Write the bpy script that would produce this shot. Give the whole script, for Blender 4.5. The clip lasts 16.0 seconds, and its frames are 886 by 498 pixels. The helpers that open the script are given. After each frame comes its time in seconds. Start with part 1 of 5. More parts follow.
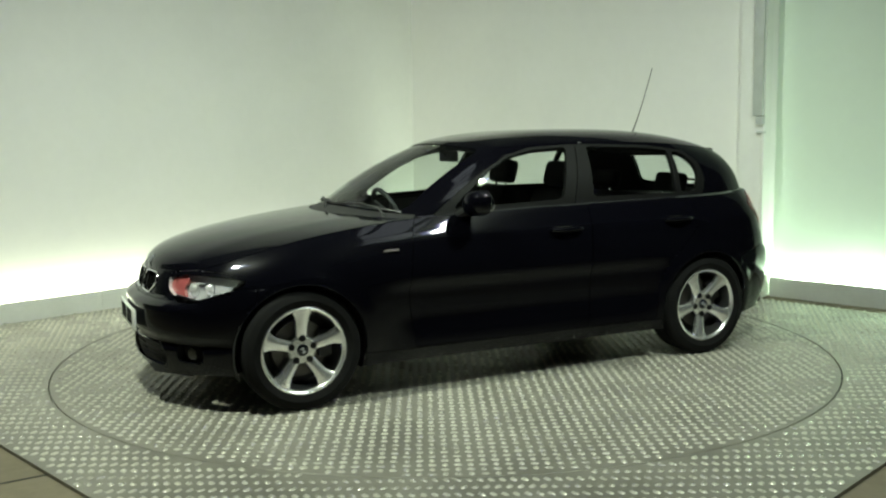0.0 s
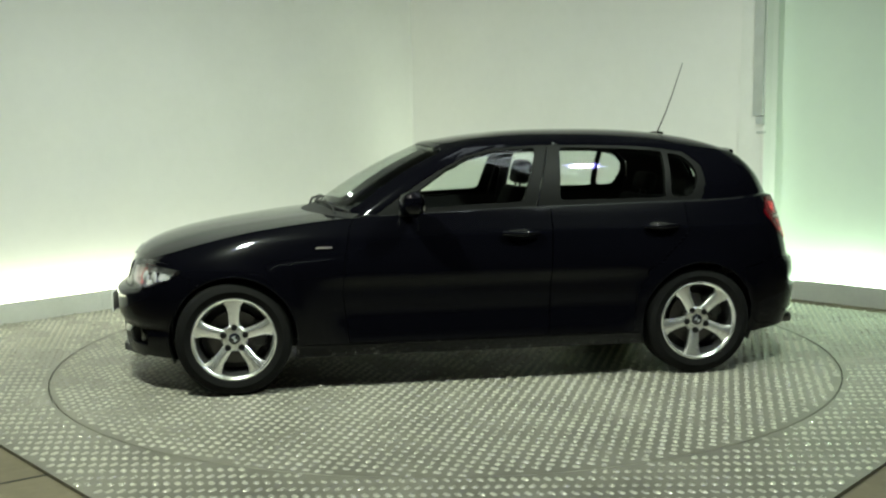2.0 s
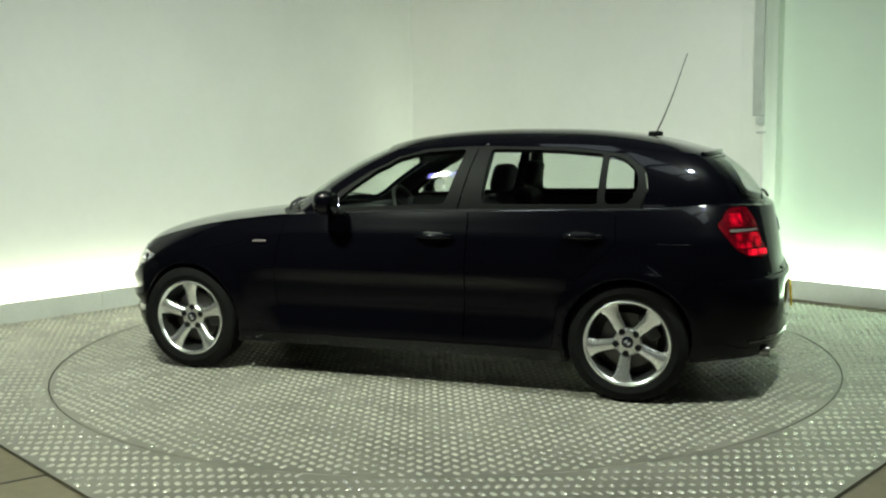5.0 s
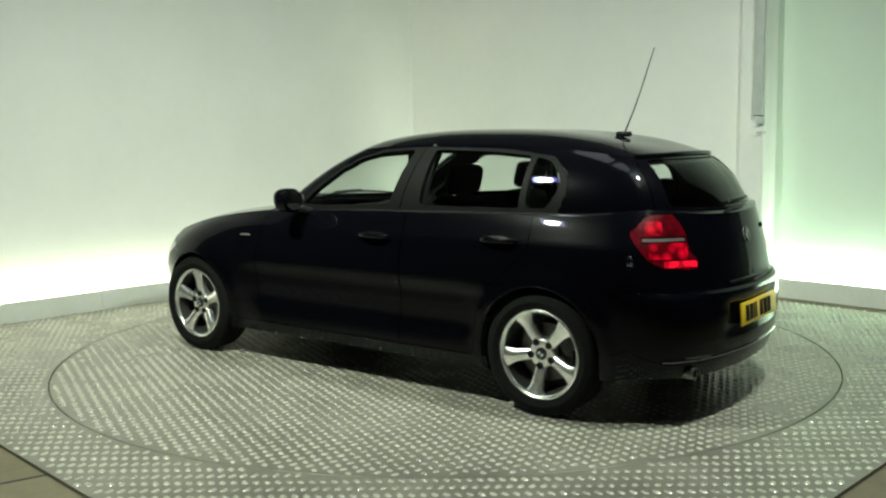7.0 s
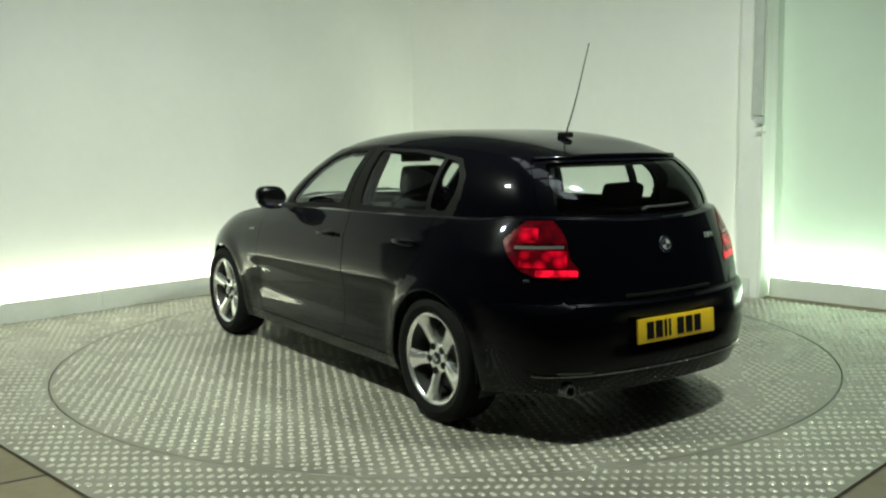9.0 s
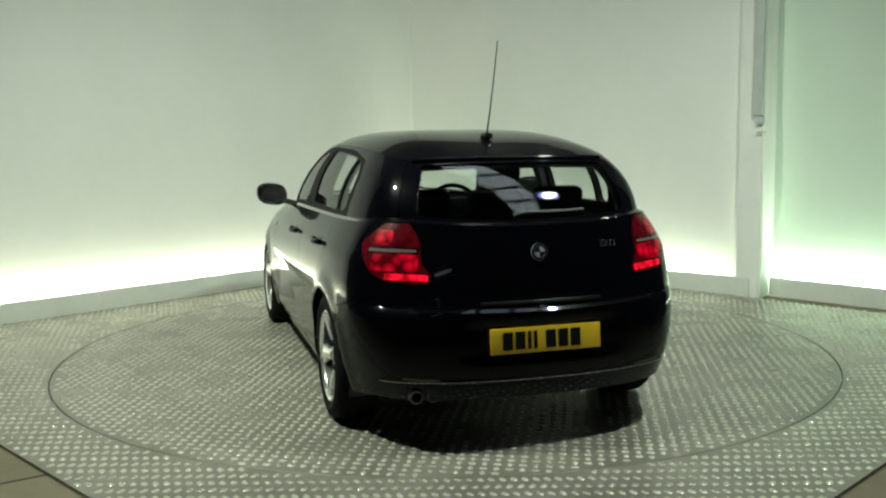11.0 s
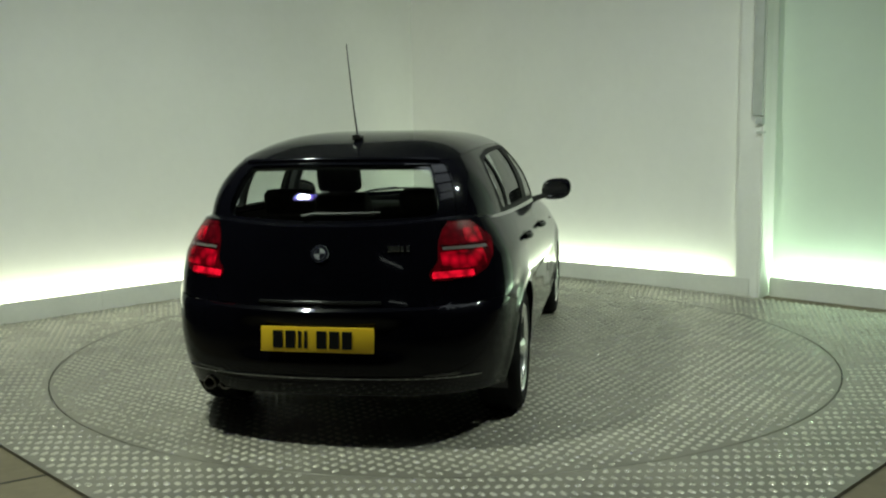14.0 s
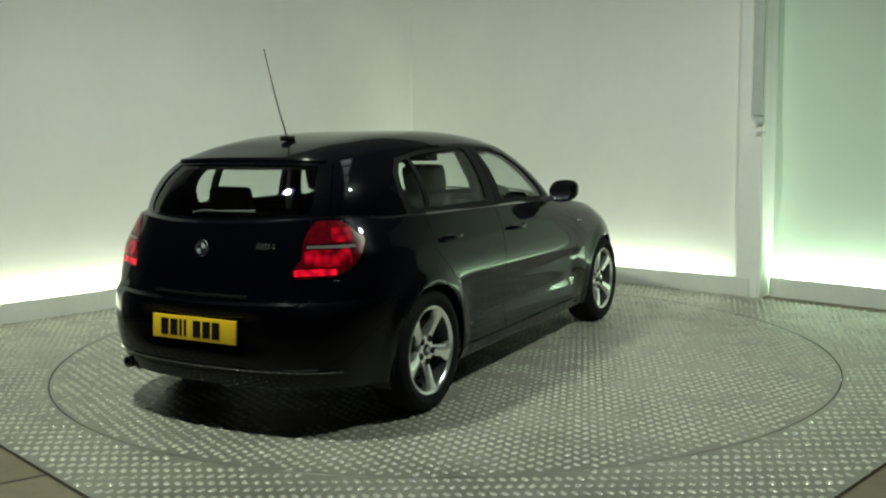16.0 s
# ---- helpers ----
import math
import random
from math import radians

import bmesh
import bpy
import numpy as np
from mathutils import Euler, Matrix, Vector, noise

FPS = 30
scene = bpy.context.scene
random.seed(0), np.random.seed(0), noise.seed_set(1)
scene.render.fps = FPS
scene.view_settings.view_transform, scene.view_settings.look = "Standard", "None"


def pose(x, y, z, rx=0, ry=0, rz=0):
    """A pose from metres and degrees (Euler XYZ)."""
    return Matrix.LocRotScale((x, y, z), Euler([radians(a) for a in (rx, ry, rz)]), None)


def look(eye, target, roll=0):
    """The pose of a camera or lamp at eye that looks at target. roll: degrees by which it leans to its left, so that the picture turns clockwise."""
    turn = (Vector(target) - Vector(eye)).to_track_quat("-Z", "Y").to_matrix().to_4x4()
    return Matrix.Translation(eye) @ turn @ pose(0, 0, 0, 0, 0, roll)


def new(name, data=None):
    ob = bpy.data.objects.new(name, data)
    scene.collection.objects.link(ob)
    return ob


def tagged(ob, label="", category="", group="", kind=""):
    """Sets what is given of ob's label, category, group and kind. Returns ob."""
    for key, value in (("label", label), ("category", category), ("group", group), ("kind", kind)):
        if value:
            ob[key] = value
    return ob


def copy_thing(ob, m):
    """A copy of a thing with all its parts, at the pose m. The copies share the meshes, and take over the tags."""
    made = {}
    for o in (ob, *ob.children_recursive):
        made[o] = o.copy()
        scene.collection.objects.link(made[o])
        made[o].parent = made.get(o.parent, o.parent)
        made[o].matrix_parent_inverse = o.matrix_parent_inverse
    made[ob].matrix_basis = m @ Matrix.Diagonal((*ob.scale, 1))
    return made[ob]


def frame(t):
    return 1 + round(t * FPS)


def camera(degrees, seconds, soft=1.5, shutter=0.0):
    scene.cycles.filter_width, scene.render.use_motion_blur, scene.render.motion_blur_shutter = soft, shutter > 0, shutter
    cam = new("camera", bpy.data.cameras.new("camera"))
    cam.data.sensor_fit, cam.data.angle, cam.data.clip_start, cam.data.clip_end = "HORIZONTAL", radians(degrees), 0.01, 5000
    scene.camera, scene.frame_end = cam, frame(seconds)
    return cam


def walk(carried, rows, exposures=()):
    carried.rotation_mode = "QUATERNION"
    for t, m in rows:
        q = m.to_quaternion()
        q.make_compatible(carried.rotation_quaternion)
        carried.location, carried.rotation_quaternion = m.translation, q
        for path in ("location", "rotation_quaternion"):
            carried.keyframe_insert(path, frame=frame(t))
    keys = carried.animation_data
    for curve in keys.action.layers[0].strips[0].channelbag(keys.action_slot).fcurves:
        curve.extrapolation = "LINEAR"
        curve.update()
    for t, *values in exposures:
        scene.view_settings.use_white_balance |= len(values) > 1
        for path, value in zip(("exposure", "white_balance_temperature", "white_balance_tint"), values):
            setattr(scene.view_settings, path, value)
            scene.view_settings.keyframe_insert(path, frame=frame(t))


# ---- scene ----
# ---------- camera: fixed on a stand ----------
EYE = (0.0, -6.2035, 1.4043)
PITCH, ROLL = 6.88, -0.73
AIM = (EYE[0] - 0.0007, EYE[1] + math.cos(radians(PITCH)), EYE[2] - math.sin(radians(PITCH)))
cam = camera(50.6, 16.0, soft=2.2)
walk(cam, [(0.0, look(EYE, AIM, ROLL)), (16.0, look(EYE, AIM, ROLL))],
     exposures=[(0.0, 0.10), (3.5, 0.18), (9.2, 0.18), (11.3, -0.10), (12.5, -0.29), (14.5, -0.37), (15.5, -0.25), (16.0, -0.25)])

# ---------- world: closed hall, only a trace of light from outside ----------
world = bpy.data.worlds.new("hall_dark")
scene.world = world
world.use_nodes = True
world.node_tree.nodes["Background"].inputs[0].default_value = (0.6, 0.65, 0.6, 1)
world.node_tree.nodes["Background"].inputs[1].default_value = 0.02


def area_lamp(name, m, sx, sy, watts, colour, spread=180):
    data = bpy.data.lights.new(name, "AREA")
    data.shape, data.size, data.size_y, data.energy, data.color = "RECTANGLE", sx, sy, watts, colour
    data.spread = radians(spread)
    ob = new(name, data)
    ob.matrix_world = m
    return ob


# plan of the studio corner (metres, turntable centre is the origin)
CORNER = Vector((-0.32, 4.24, 0))
DIR_L = Vector((-math.cos(radians(46.3)), -math.sin(radians(46.3)), 0))    # along the left wall, away from the corner
DIR_R = Vector((math.cos(radians(39.2)), -math.sin(radians(39.2)), 0))     # along the right wall
SIDE = 9.6
LIT = 5.6          # length of the white studio walls; the hall beyond is dark
ROOF_Z = 3.7
PILLAR_AT = 3.83
DIR_R2 = Vector((math.cos(radians(45.0)), -math.sin(radians(45.0)), 0))    # the wall beyond the pillar, set back a little


def inward(a):
    """The level direction square to a that points into the hall."""
    n = Vector((-a.y, a.x, 0))
    return n if n.dot(Vector((0, -3, 0)) - CORNER) > 0 else -n


N_L, N_R, N_R2 = inward(DIR_L), inward(DIR_R), inward(DIR_R2)
CORNER = CORNER - (N_L + N_R) * 0.11          # the wall stands behind its plinth
KINK = Vector((2.78, 2.05, 0))
WARM, GREEN = (0.92, 1.0, 0.73), (0.78, 1.0, 0.77)


def cove(name, start, along, normal, length, watts, colour):
    mid = start + along * (length / 2) + normal * 0.055
    eye = (mid.x, mid.y, 0.085)
    goal = mid - normal * 0.10 + Vector((0, 0, 0.4))
    z = (Vector(eye) - Vector(goal)).normalized()
    x = along.normalized()
    y = z.cross(x).normalized()
    m = Matrix((x, y, z)).transposed().to_4x4()
    m.translation = eye
    return area_lamp(name, m, length, 0.035, watts, colour)


COVE_L = cove("cove_light", CORNER + DIR_L * 1.75, DIR_L, N_L, 3.8, 30, WARM)
COVE_R = cove("cove_light", CORNER + DIR_R * 0.15, DIR_R, N_R, 3.52, 27, (0.84, 1.0, 0.72))
COVE_R2 = cove("cove_light", KINK + DIR_R2 * 0.25, DIR_R2, N_R2, 2.1, 26, GREEN)

FLOODS = [((-1.8, -2.3, 3.42), (-0.5, 0.15, 0.0), 106, (0.88, 1.0, 0.79)),
          ((1.9, -2.2, 3.42), (0.5, 0.0, 0.0), 74, (0.84, 0.98, 0.79))]
for eye, goal, watts, colour in FLOODS:
    area_lamp("flood_light", look(eye, goal), 0.24, 0.18, watts, colour, 135)
# ---------- materials ----------
def mat(name, colour, rough=0.5, metal=0.0, coat=0.0, var=0.0, scale=8.0, bump=0.0, bump_scale=60.0, spec=0.5,
        emit=None, power=0.0, rough_var=0.0, stretch=(1, 1, 1), alpha_trans=0.0, coat_ior=1.5, coat_rough=0.03):
    m = bpy.data.materials.new(name)
    m.use_nodes = True
    nt = m.node_tree
    b = nt.nodes["Principled BSDF"]
    b.inputs["Base Color"].default_value = (*colour, 1)
    b.inputs["Roughness"].default_value = rough
    b.inputs["Metallic"].default_value = metal
    b.inputs["Coat Weight"].default_value = coat
    b.inputs["Coat Roughness"].default_value = coat_rough
    b.inputs["Coat IOR"].default_value = coat_ior
    b.inputs["Specular IOR Level"].default_value = spec
    b.inputs["Transmission Weight"].default_value = alpha_trans
    if emit:
        b.inputs["Emission Color"].default_value = (*emit, 1)
        b.inputs["Emission Strength"].default_value = power
    co = nt.nodes.new("ShaderNodeTexCoord")
    mp = nt.nodes.new("ShaderNodeMapping")
    mp.inputs["Scale"].default_value = stretch
    nt.links.new(co.outputs["Object"], mp.inputs["Vector"])
    if var:
        n1, n2 = nt.nodes.new("ShaderNodeTexNoise"), nt.nodes.new("ShaderNodeTexNoise")
        for n, s, dt in ((n1, scale, 6), (n2, scale * 9, 3)):
            n.inputs["Scale"].default_value, n.inputs["Detail"].default_value = s, dt
            nt.links.new(mp.outputs[0], n.inputs["Vector"])
        add = nt.nodes.new("ShaderNodeMath")
        add.operation = "MULTIPLY_ADD"
        nt.links.new(n2.outputs[0], add.inputs[0])
        add.inputs[1].default_value = 0.4
        nt.links.new(n1.outputs[0], add.inputs[2])
        ramp = nt.nodes.new("ShaderNodeMapRange")
        ramp.inputs[1].default_value, ramp.inputs[2].default_value = 0.4, 1.0
        ramp.inputs[3].default_value, ramp.inputs[4].default_value = 1 - var, 1 + var
        nt.links.new(add.outputs[0], ramp.inputs[0])
        mul = nt.nodes.new("ShaderNodeVectorMath")
        mul.operation = "SCALE"
        mul.inputs[0].default_value = colour
        nt.links.new(ramp.outputs[0], mul.inputs["Scale"])
        nt.links.new(mul.outputs[0], b.inputs["Base Color"])
        if rough_var:
            rr = nt.nodes.new("ShaderNodeMapRange")
            rr.inputs[1].default_value, rr.inputs[2].default_value = 0.4, 1.0
            rr.inputs[3].default_value, rr.inputs[4].default_value = rough - rough_var, rough + rough_var
            nt.links.new(add.outputs[0], rr.inputs[0])
            nt.links.new(rr.outputs[0], b.inputs["Roughness"])
    if bump:
        n3 = nt.nodes.new("ShaderNodeTexNoise")
        n3.inputs["Scale"].default_value, n3.inputs["Detail"].default_value = bump_scale, 4
        nt.links.new(mp.outputs[0], n3.inputs["Vector"])
        bp = nt.nodes.new("ShaderNodeBump")
        bp.inputs["Strength"].default_value, bp.inputs["Distance"].default_value = bump, 0.002
        nt.links.new(n3.outputs[0], bp.inputs["Height"])
        nt.links.new(bp.outputs[0], b.inputs["Normal"])
    return m


def glass_mat(name, tint, gloss_rough=0.0):
    """Thin tinted pane: see-through film with a mirror gloss that grows towards grazing."""
    m = bpy.data.materials.new(name)
    m.use_nodes = True
    nt = m.node_tree
    nt.nodes.clear()
    out = nt.nodes.new("ShaderNodeOutputMaterial")
    mix = nt.nodes.new("ShaderNodeMixShader")
    tr = nt.nodes.new("ShaderNodeBsdfTransparent")
    tr.inputs[0].default_value = (*tint, 1)
    gl = nt.nodes.new("ShaderNodeBsdfGlossy")
    gl.inputs["Roughness"].default_value = gloss_rough
    fr = nt.nodes.new("ShaderNodeLayerWeight")
    pw = nt.nodes.new("ShaderNodeMath")
    pw.operation = "POWER"
    pw.inputs[1].default_value = 4.5
    lift = nt.nodes.new("ShaderNodeMath")
    lift.operation = "MULTIPLY_ADD"
    lift.inputs[1].default_value, lift.inputs[2].default_value = 0.80, 0.06
    nt.links.new(fr.outputs["Facing"], pw.inputs[0])
    nt.links.new(pw.outputs[0], lift.inputs[0])
    nt.links.new(lift.outputs[0], mix.inputs[0])
    nt.links.new(tr.outputs[0], mix.inputs[1])
    nt.links.new(gl.outputs[0], mix.inputs[2])
    nt.links.new(mix.outputs[0], out.inputs[0])
    return m


WALL = mat("white_wall_paint", (0.80, 0.80, 0.77), 0.55, var=0.035, scale=1.3, bump=0.15, bump_scale=40)
WALL_GREEN = mat("pale_green_wall_paint", (0.69, 0.80, 0.68), 0.55, var=0.03, scale=1.1, bump=0.15, bump_scale=40)
PLINTH = mat("white_plinth_paint", (0.68, 0.69, 0.64), 0.5, var=0.09, scale=3, bump=0.2, bump_scale=50)
CEIL = mat("ceiling_paint", (0.05, 0.052, 0.05), 0.8, var=0.08, scale=2)
PILLAR = mat("white_pillar_paint", (0.78, 0.79, 0.75), 0.5, var=0.05, scale=3, bump=0.15)
STEEL_GREY = mat("grey_conduit", (0.47, 0.50, 0.47), 0.45, var=0.1, scale=8)
PLATE = mat("worn_tread_plate", (0.215, 0.205, 0.172), 0.45, metal=0.35, var=0.30, scale=2.2, bump=0.25, bump_scale=90, rough_var=0.10)
# stud glints are partly put into a base colour paler than the plate's
STUD = mat("polished_glint_steel", (0.55, 0.53, 0.46), 0.28, metal=0.4, var=0.12, scale=3.0, rough_var=0.08)
CONCRETE = mat("bare_concrete", (0.17, 0.145, 0.095), 0.8, var=0.25, scale=2.5, bump=0.5, bump_scale=30)
GAPMAT = mat("dark_gap", (0.02, 0.02, 0.018), 0.9)
PAINT = mat("black_car_paint", (0.0014, 0.0014, 0.0026), 0.3, coat=0.9, spec=0.02, coat_ior=1.26, coat_rough=0.045)
PLASTIC = mat("black_plastic", (0.012, 0.012, 0.012), 0.55, var=0.1, scale=20, bump=0.2, bump_scale=300)
TRIM = mat("satin_black_trim", (0.005, 0.005, 0.005), 0.26, spec=0.3)
RUBBER = mat("tyre_rubber", (0.006, 0.006, 0.006), 0.85, spec=0.12, var=0.25, scale=18, bump=0.4, bump_scale=150)
ALLOY = mat("silver_alloy", (0.76, 0.76, 0.75), 0.24, metal=0.85, var=0.06, scale=9)
# inner wheel metal, much darker than the silver alloy
ALLOY_DARK = mat("dark_inner_wheel_metal", (0.04, 0.04, 0.04), 0.5, metal=0.6, var=0.2, scale=12)
IRON = mat("brake_disc_iron", (0.10, 0.095, 0.09), 0.45, metal=0.8, var=0.15, scale=15)
FRAME = mat("matt_black_frame", (0.004, 0.004, 0.004), 0.6, spec=0.12)
GLOSS = mat("gloss_black_moulding", (0.008, 0.008, 0.009), 0.10, coat=1.0, spec=0.8)
# dull dark steel with a mottled tone
PIPE = mat("dull_exhaust_steel", (0.16, 0.155, 0.15), 0.35, metal=0.9, var=0.3, scale=20)
CHROME = mat("chrome", (0.75, 0.75, 0.75), 0.12, metal=1.0)
FABRIC = mat("black_seat_cloth", (0.012, 0.012, 0.013), 0.9, var=0.2, scale=25, bump=0.5, bump_scale=400)
DASH = mat("dark_dashboard", (0.010, 0.010, 0.011), 0.65, var=0.1, scale=10, bump=0.3, bump_scale=250)
WINGLASS = glass_mat("car_window_glass", (0.88, 0.93, 0.90))
LAMPGLASS = glass_mat("clear_lamp_glass", (0.93, 0.93, 0.93))
RED = mat("red_lamp_lens", (0.05, 0.0008, 0.003), 0.2, coat=0.25, coat_ior=1.35, spec=0.25, emit=(1.0, 0.01, 0.04), power=0.010, bump=0.9, bump_scale=110)
RED_LIT = mat("lit_red_lamp_lens", (0.20, 0.002, 0.007), 0.2, coat=0.25, coat_ior=1.35, spec=0.25, emit=(1.0, 0.006, 0.03), power=0.30, bump=0.9, bump_scale=110)
RED_MID = mat("glowing_red_lamp_lens", (0.09, 0.001, 0.004), 0.2, coat=0.25, coat_ior=1.35, spec=0.25, emit=(1.0, 0.002, 0.025), power=0.2, bump=0.9, bump_scale=110)
LAMP_WHITE = mat("clear_reversing_lens", (0.12, 0.105, 0.105), 0.15, coat=1.0)
REFLECT = mat("lamp_reflector", (0.80, 0.80, 0.82), 0.22, metal=0.55)
AMBER = mat("orange_indicator_lens", (0.36, 0.085, 0.085), 0.25, coat=1.0)
YELLOW = mat("yellow_plate_sheet", (0.72, 0.47, 0.02), 0.4, var=0.05, scale=9)
WHITE_PLATE = mat("white_plate_sheet", (0.72, 0.72, 0.70), 0.4, var=0.04, scale=9)
FOGLENS = mat("dark_fog_lens", (0.02, 0.02, 0.02), 0.25, coat=0.4)
INK = mat("black_characters", (0.006, 0.006, 0.006), 0.7, spec=0.1)
BADGE = mat("badge_enamel", (0.55, 0.57, 0.60), 0.2, metal=0.6)
BADGE_DARK = mat("dark_badge_enamel", (0.014, 0.015, 0.022), 0.2, coat=0.4)
# added blue glow that gives the car's highlights a blue rim
HALO_FACE = mat("blue_halo_panel", (0.9, 0.9, 0.9), 0.4, emit=(0.24, 0.20, 1.0), power=11.0)
DARKHALL = mat("dark_hall_cladding", (0.03, 0.032, 0.03), 0.7, var=0.15, scale=2)
TUBE = mat("lit_fluorescent_tube", (0.9, 0.9, 0.9), 0.4, emit=(0.9, 1.0, 0.92), power=5.0)
SKYLITE = mat("rooflight_panel", (0.7, 0.75, 0.75), 0.5, emit=(0.8, 0.9, 0.95), power=2.6)


def sparkle_cells(m, low, high, scale):
    """Sparkle of a lamp lens put into its emission: the glow varies from cell to cell."""
    nt = m.node_tree
    bs = nt.nodes["Principled BSDF"]
    co = nt.nodes.new("ShaderNodeTexCoord")
    vo = nt.nodes.new("ShaderNodeTexVoronoi")
    vo.inputs["Scale"].default_value = scale
    mr = nt.nodes.new("ShaderNodeMapRange")
    mr.inputs[1].default_value, mr.inputs[2].default_value = 0.75, 0.05
    mr.inputs[3].default_value, mr.inputs[4].default_value = low, high
    nt.links.new(co.outputs["Object"], vo.inputs["Vector"])
    nt.links.new(vo.outputs["Distance"], mr.inputs[0])
    nt.links.new(mr.outputs[0], bs.inputs["Emission Strength"])


sparkle_cells(RED, 0.0, 0.06, 26)
sparkle_cells(RED_LIT, 0.25, 1.5, 22)
sparkle_cells(RED_MID, 0.0, 0.70, 21)


# ---------- mesh helpers ----------
def link_mesh(name, bm, material, parent=None, label="", angle=38):
    me = bpy.data.meshes.new(name)
    bm.normal_update()
    bm.to_mesh(me)
    bm.free()
    for p in me.polygons:
        p.use_smooth = True
    me.set_sharp_from_angle(angle=radians(angle))
    me.materials.append(material)
    ob = new(name, me)
    if parent is not None:
        ob.parent = parent
    if label:
        tagged(ob, label)
    return ob


def part(name, bm, material, parent, label=""):
    return link_mesh(name, bm, material, parent, label)


def box_bm(sx, sy, sz, at=(0, 0, 0), bevel=0.0, seg=2, m=None, bm=None):
    one = bmesh.new()
    bmesh.ops.create_cube(one, size=1.0)
    bmesh.ops.scale(one, vec=(sx, sy, sz), verts=one.verts)
    if bevel:
        bmesh.ops.bevel(one, geom=one.edges[:], offset=bevel, segments=seg, profile=0.6, affect="EDGES")
    bmesh.ops.transform(one, matrix=Matrix.Translation(at) @ (m or Matrix()), verts=one.verts)
    if bm is None:
        return one
    join_bm(bm, one)
    return bm


def join_bm(bm, other):
    me = bpy.data.meshes.new("join")
    other.to_mesh(me)
    other.free()
    bm.from_mesh(me)
    bpy.data.meshes.remove(me)
    return bm


def lathe(profile, seg=48, m=None, arc=(0, 360), closed=False):
    """Turns a profile of (radius, along) round the y axis."""
    bm = bmesh.new()
    full = abs(arc[1] - arc[0]) >= 360
    n = seg if full else seg + 1
    rings = []
    for k in range(n):
        a = radians(arc[0] + (arc[1] - arc[0]) * k / seg)
        rings.append([bm.verts.new((r * math.cos(a), y, r * math.sin(a))) for r, y in profile])
    for k in range(seg if full else seg):
        a, b = rings[k], rings[(k + 1) % n]
        for j in range(len(profile) - 1 + (1 if closed else 0)):
            j2 = (j + 1) % len(profile)
            bm.faces.new((a[j], b[j], b[j2], a[j2]))
    bmesh.ops.remove_doubles(bm, verts=bm.verts, dist=1e-5)
    bmesh.ops.recalc_face_normals(bm, faces=bm.faces)
    if m is not None:
        bmesh.ops.transform(bm, matrix=m, verts=bm.verts)
    return bm


def tube(points, radius, seg=8, taper=1.0, cap=True):
    bm = bmesh.new()
    pts = [Vector(p) for p in points]
    rings = []
    for k, p in enumerate(pts):
        t = (pts[min(k + 1, len(pts) - 1)] - pts[max(k - 1, 0)]).normalized()
        side = t.cross(Vector((0, 0, 1)))
        side = side.normalized() if side.length > 1e-4 else Vector((1, 0, 0))
        up = side.cross(t)
        r = radius * (1 + (taper - 1) * k / max(1, len(pts) - 1))
        rings.append([bm.verts.new(p + (side * math.cos(2 * math.pi * j / seg) + up * math.sin(2 * math.pi * j / seg)) * r) for j in range(seg)])
    for a, b in zip(rings, rings[1:]):
        for j in range(seg):
            bm.faces.new((a[j], a[(j + 1) % seg], b[(j + 1) % seg], b[j]))
    if cap:
        bm.faces.new(rings[0][::-1])
        bm.faces.new(rings[-1])
    bmesh.ops.recalc_face_normals(bm, faces=bm.faces)
    return bm


def prism(poly, z0, z1, bm=None):
    """Upright prism over a plan polygon."""
    bm = bm or bmesh.new()
    lo = [bm.verts.new((p[0], p[1], z0)) for p in poly]
    hi = [bm.verts.new((p[0], p[1], z1)) for p in poly]
    n = len(poly)
    bm.faces.new(lo[::-1])
    bm.faces.new(hi)
    for k in range(n):
        bm.faces.new((lo[k], lo[(k + 1) % n], hi[(k + 1) % n], hi[k]))
    bmesh.ops.recalc_face_normals(bm, faces=bm.faces)
    return bm


def slab(a, along, normal, length, depth, z0, z1):
    """Plan strip from a along a wall, reaching depth against the normal (behind) or, if negative, into the hall."""
    b = a + along * length
    return prism([a, b, b - normal * depth, a - normal * depth], z0, z1)
# ---------- the hall ----------
FAR_L = CORNER + DIR_L * SIDE
FAR_R = KINK + DIR_R2 * (SIDE - 3.98)
FAR = FAR_L + DIR_R * (SIDE + 0.3)

ground = link_mesh("floor", prism([CORNER + Vector((0, 1.5, 0)), FAR_R + DIR_R * 1.5, FAR + Vector((0, -2.0, 0)), FAR_L + DIR_L * 1.5], -0.30, -0.016), CONCRETE)
tagged(ground, "bare brownish concrete hall floor with a joint", "floor", kind="structure")


def wall(name, bm, material, label):
    return tagged(link_mesh(name, bm, material), label, "wall", kind="structure")


wall("wall_hall_west", slab(CORNER + DIR_L * LIT, DIR_L, N_L, SIDE + 0.2 - LIT, 0.2, -0.02, ROOF_Z), DARKHALL, "dark clad hall wall beyond the studio corner")
wall("wall_hall_east", slab(KINK + DIR_R2 * 2.4, DIR_R2, N_R2, SIDE - 6.2, 0.2, -0.02, ROOF_Z), DARKHALL, "dark clad hall wall beyond the studio corner")
wall("wall_west", slab(CORNER - DIR_L * 0.2, DIR_L, N_L, LIT + 0.2, 0.2, -0.02, ROOF_Z), WALL, "white painted studio wall lit from a floor cove")
wall("wall_north", slab(CORNER, DIR_R, N_R, 4.04, 0.2, -0.02, ROOF_Z), WALL, "white painted studio wall lit from a floor cove")
wall("wall_east", slab(KINK + DIR_R2 * 0.135, DIR_R2, N_R2, 2.265, 0.2, -0.02, ROOF_Z), WALL_GREEN, "pale green painted wall lit from a floor cove")
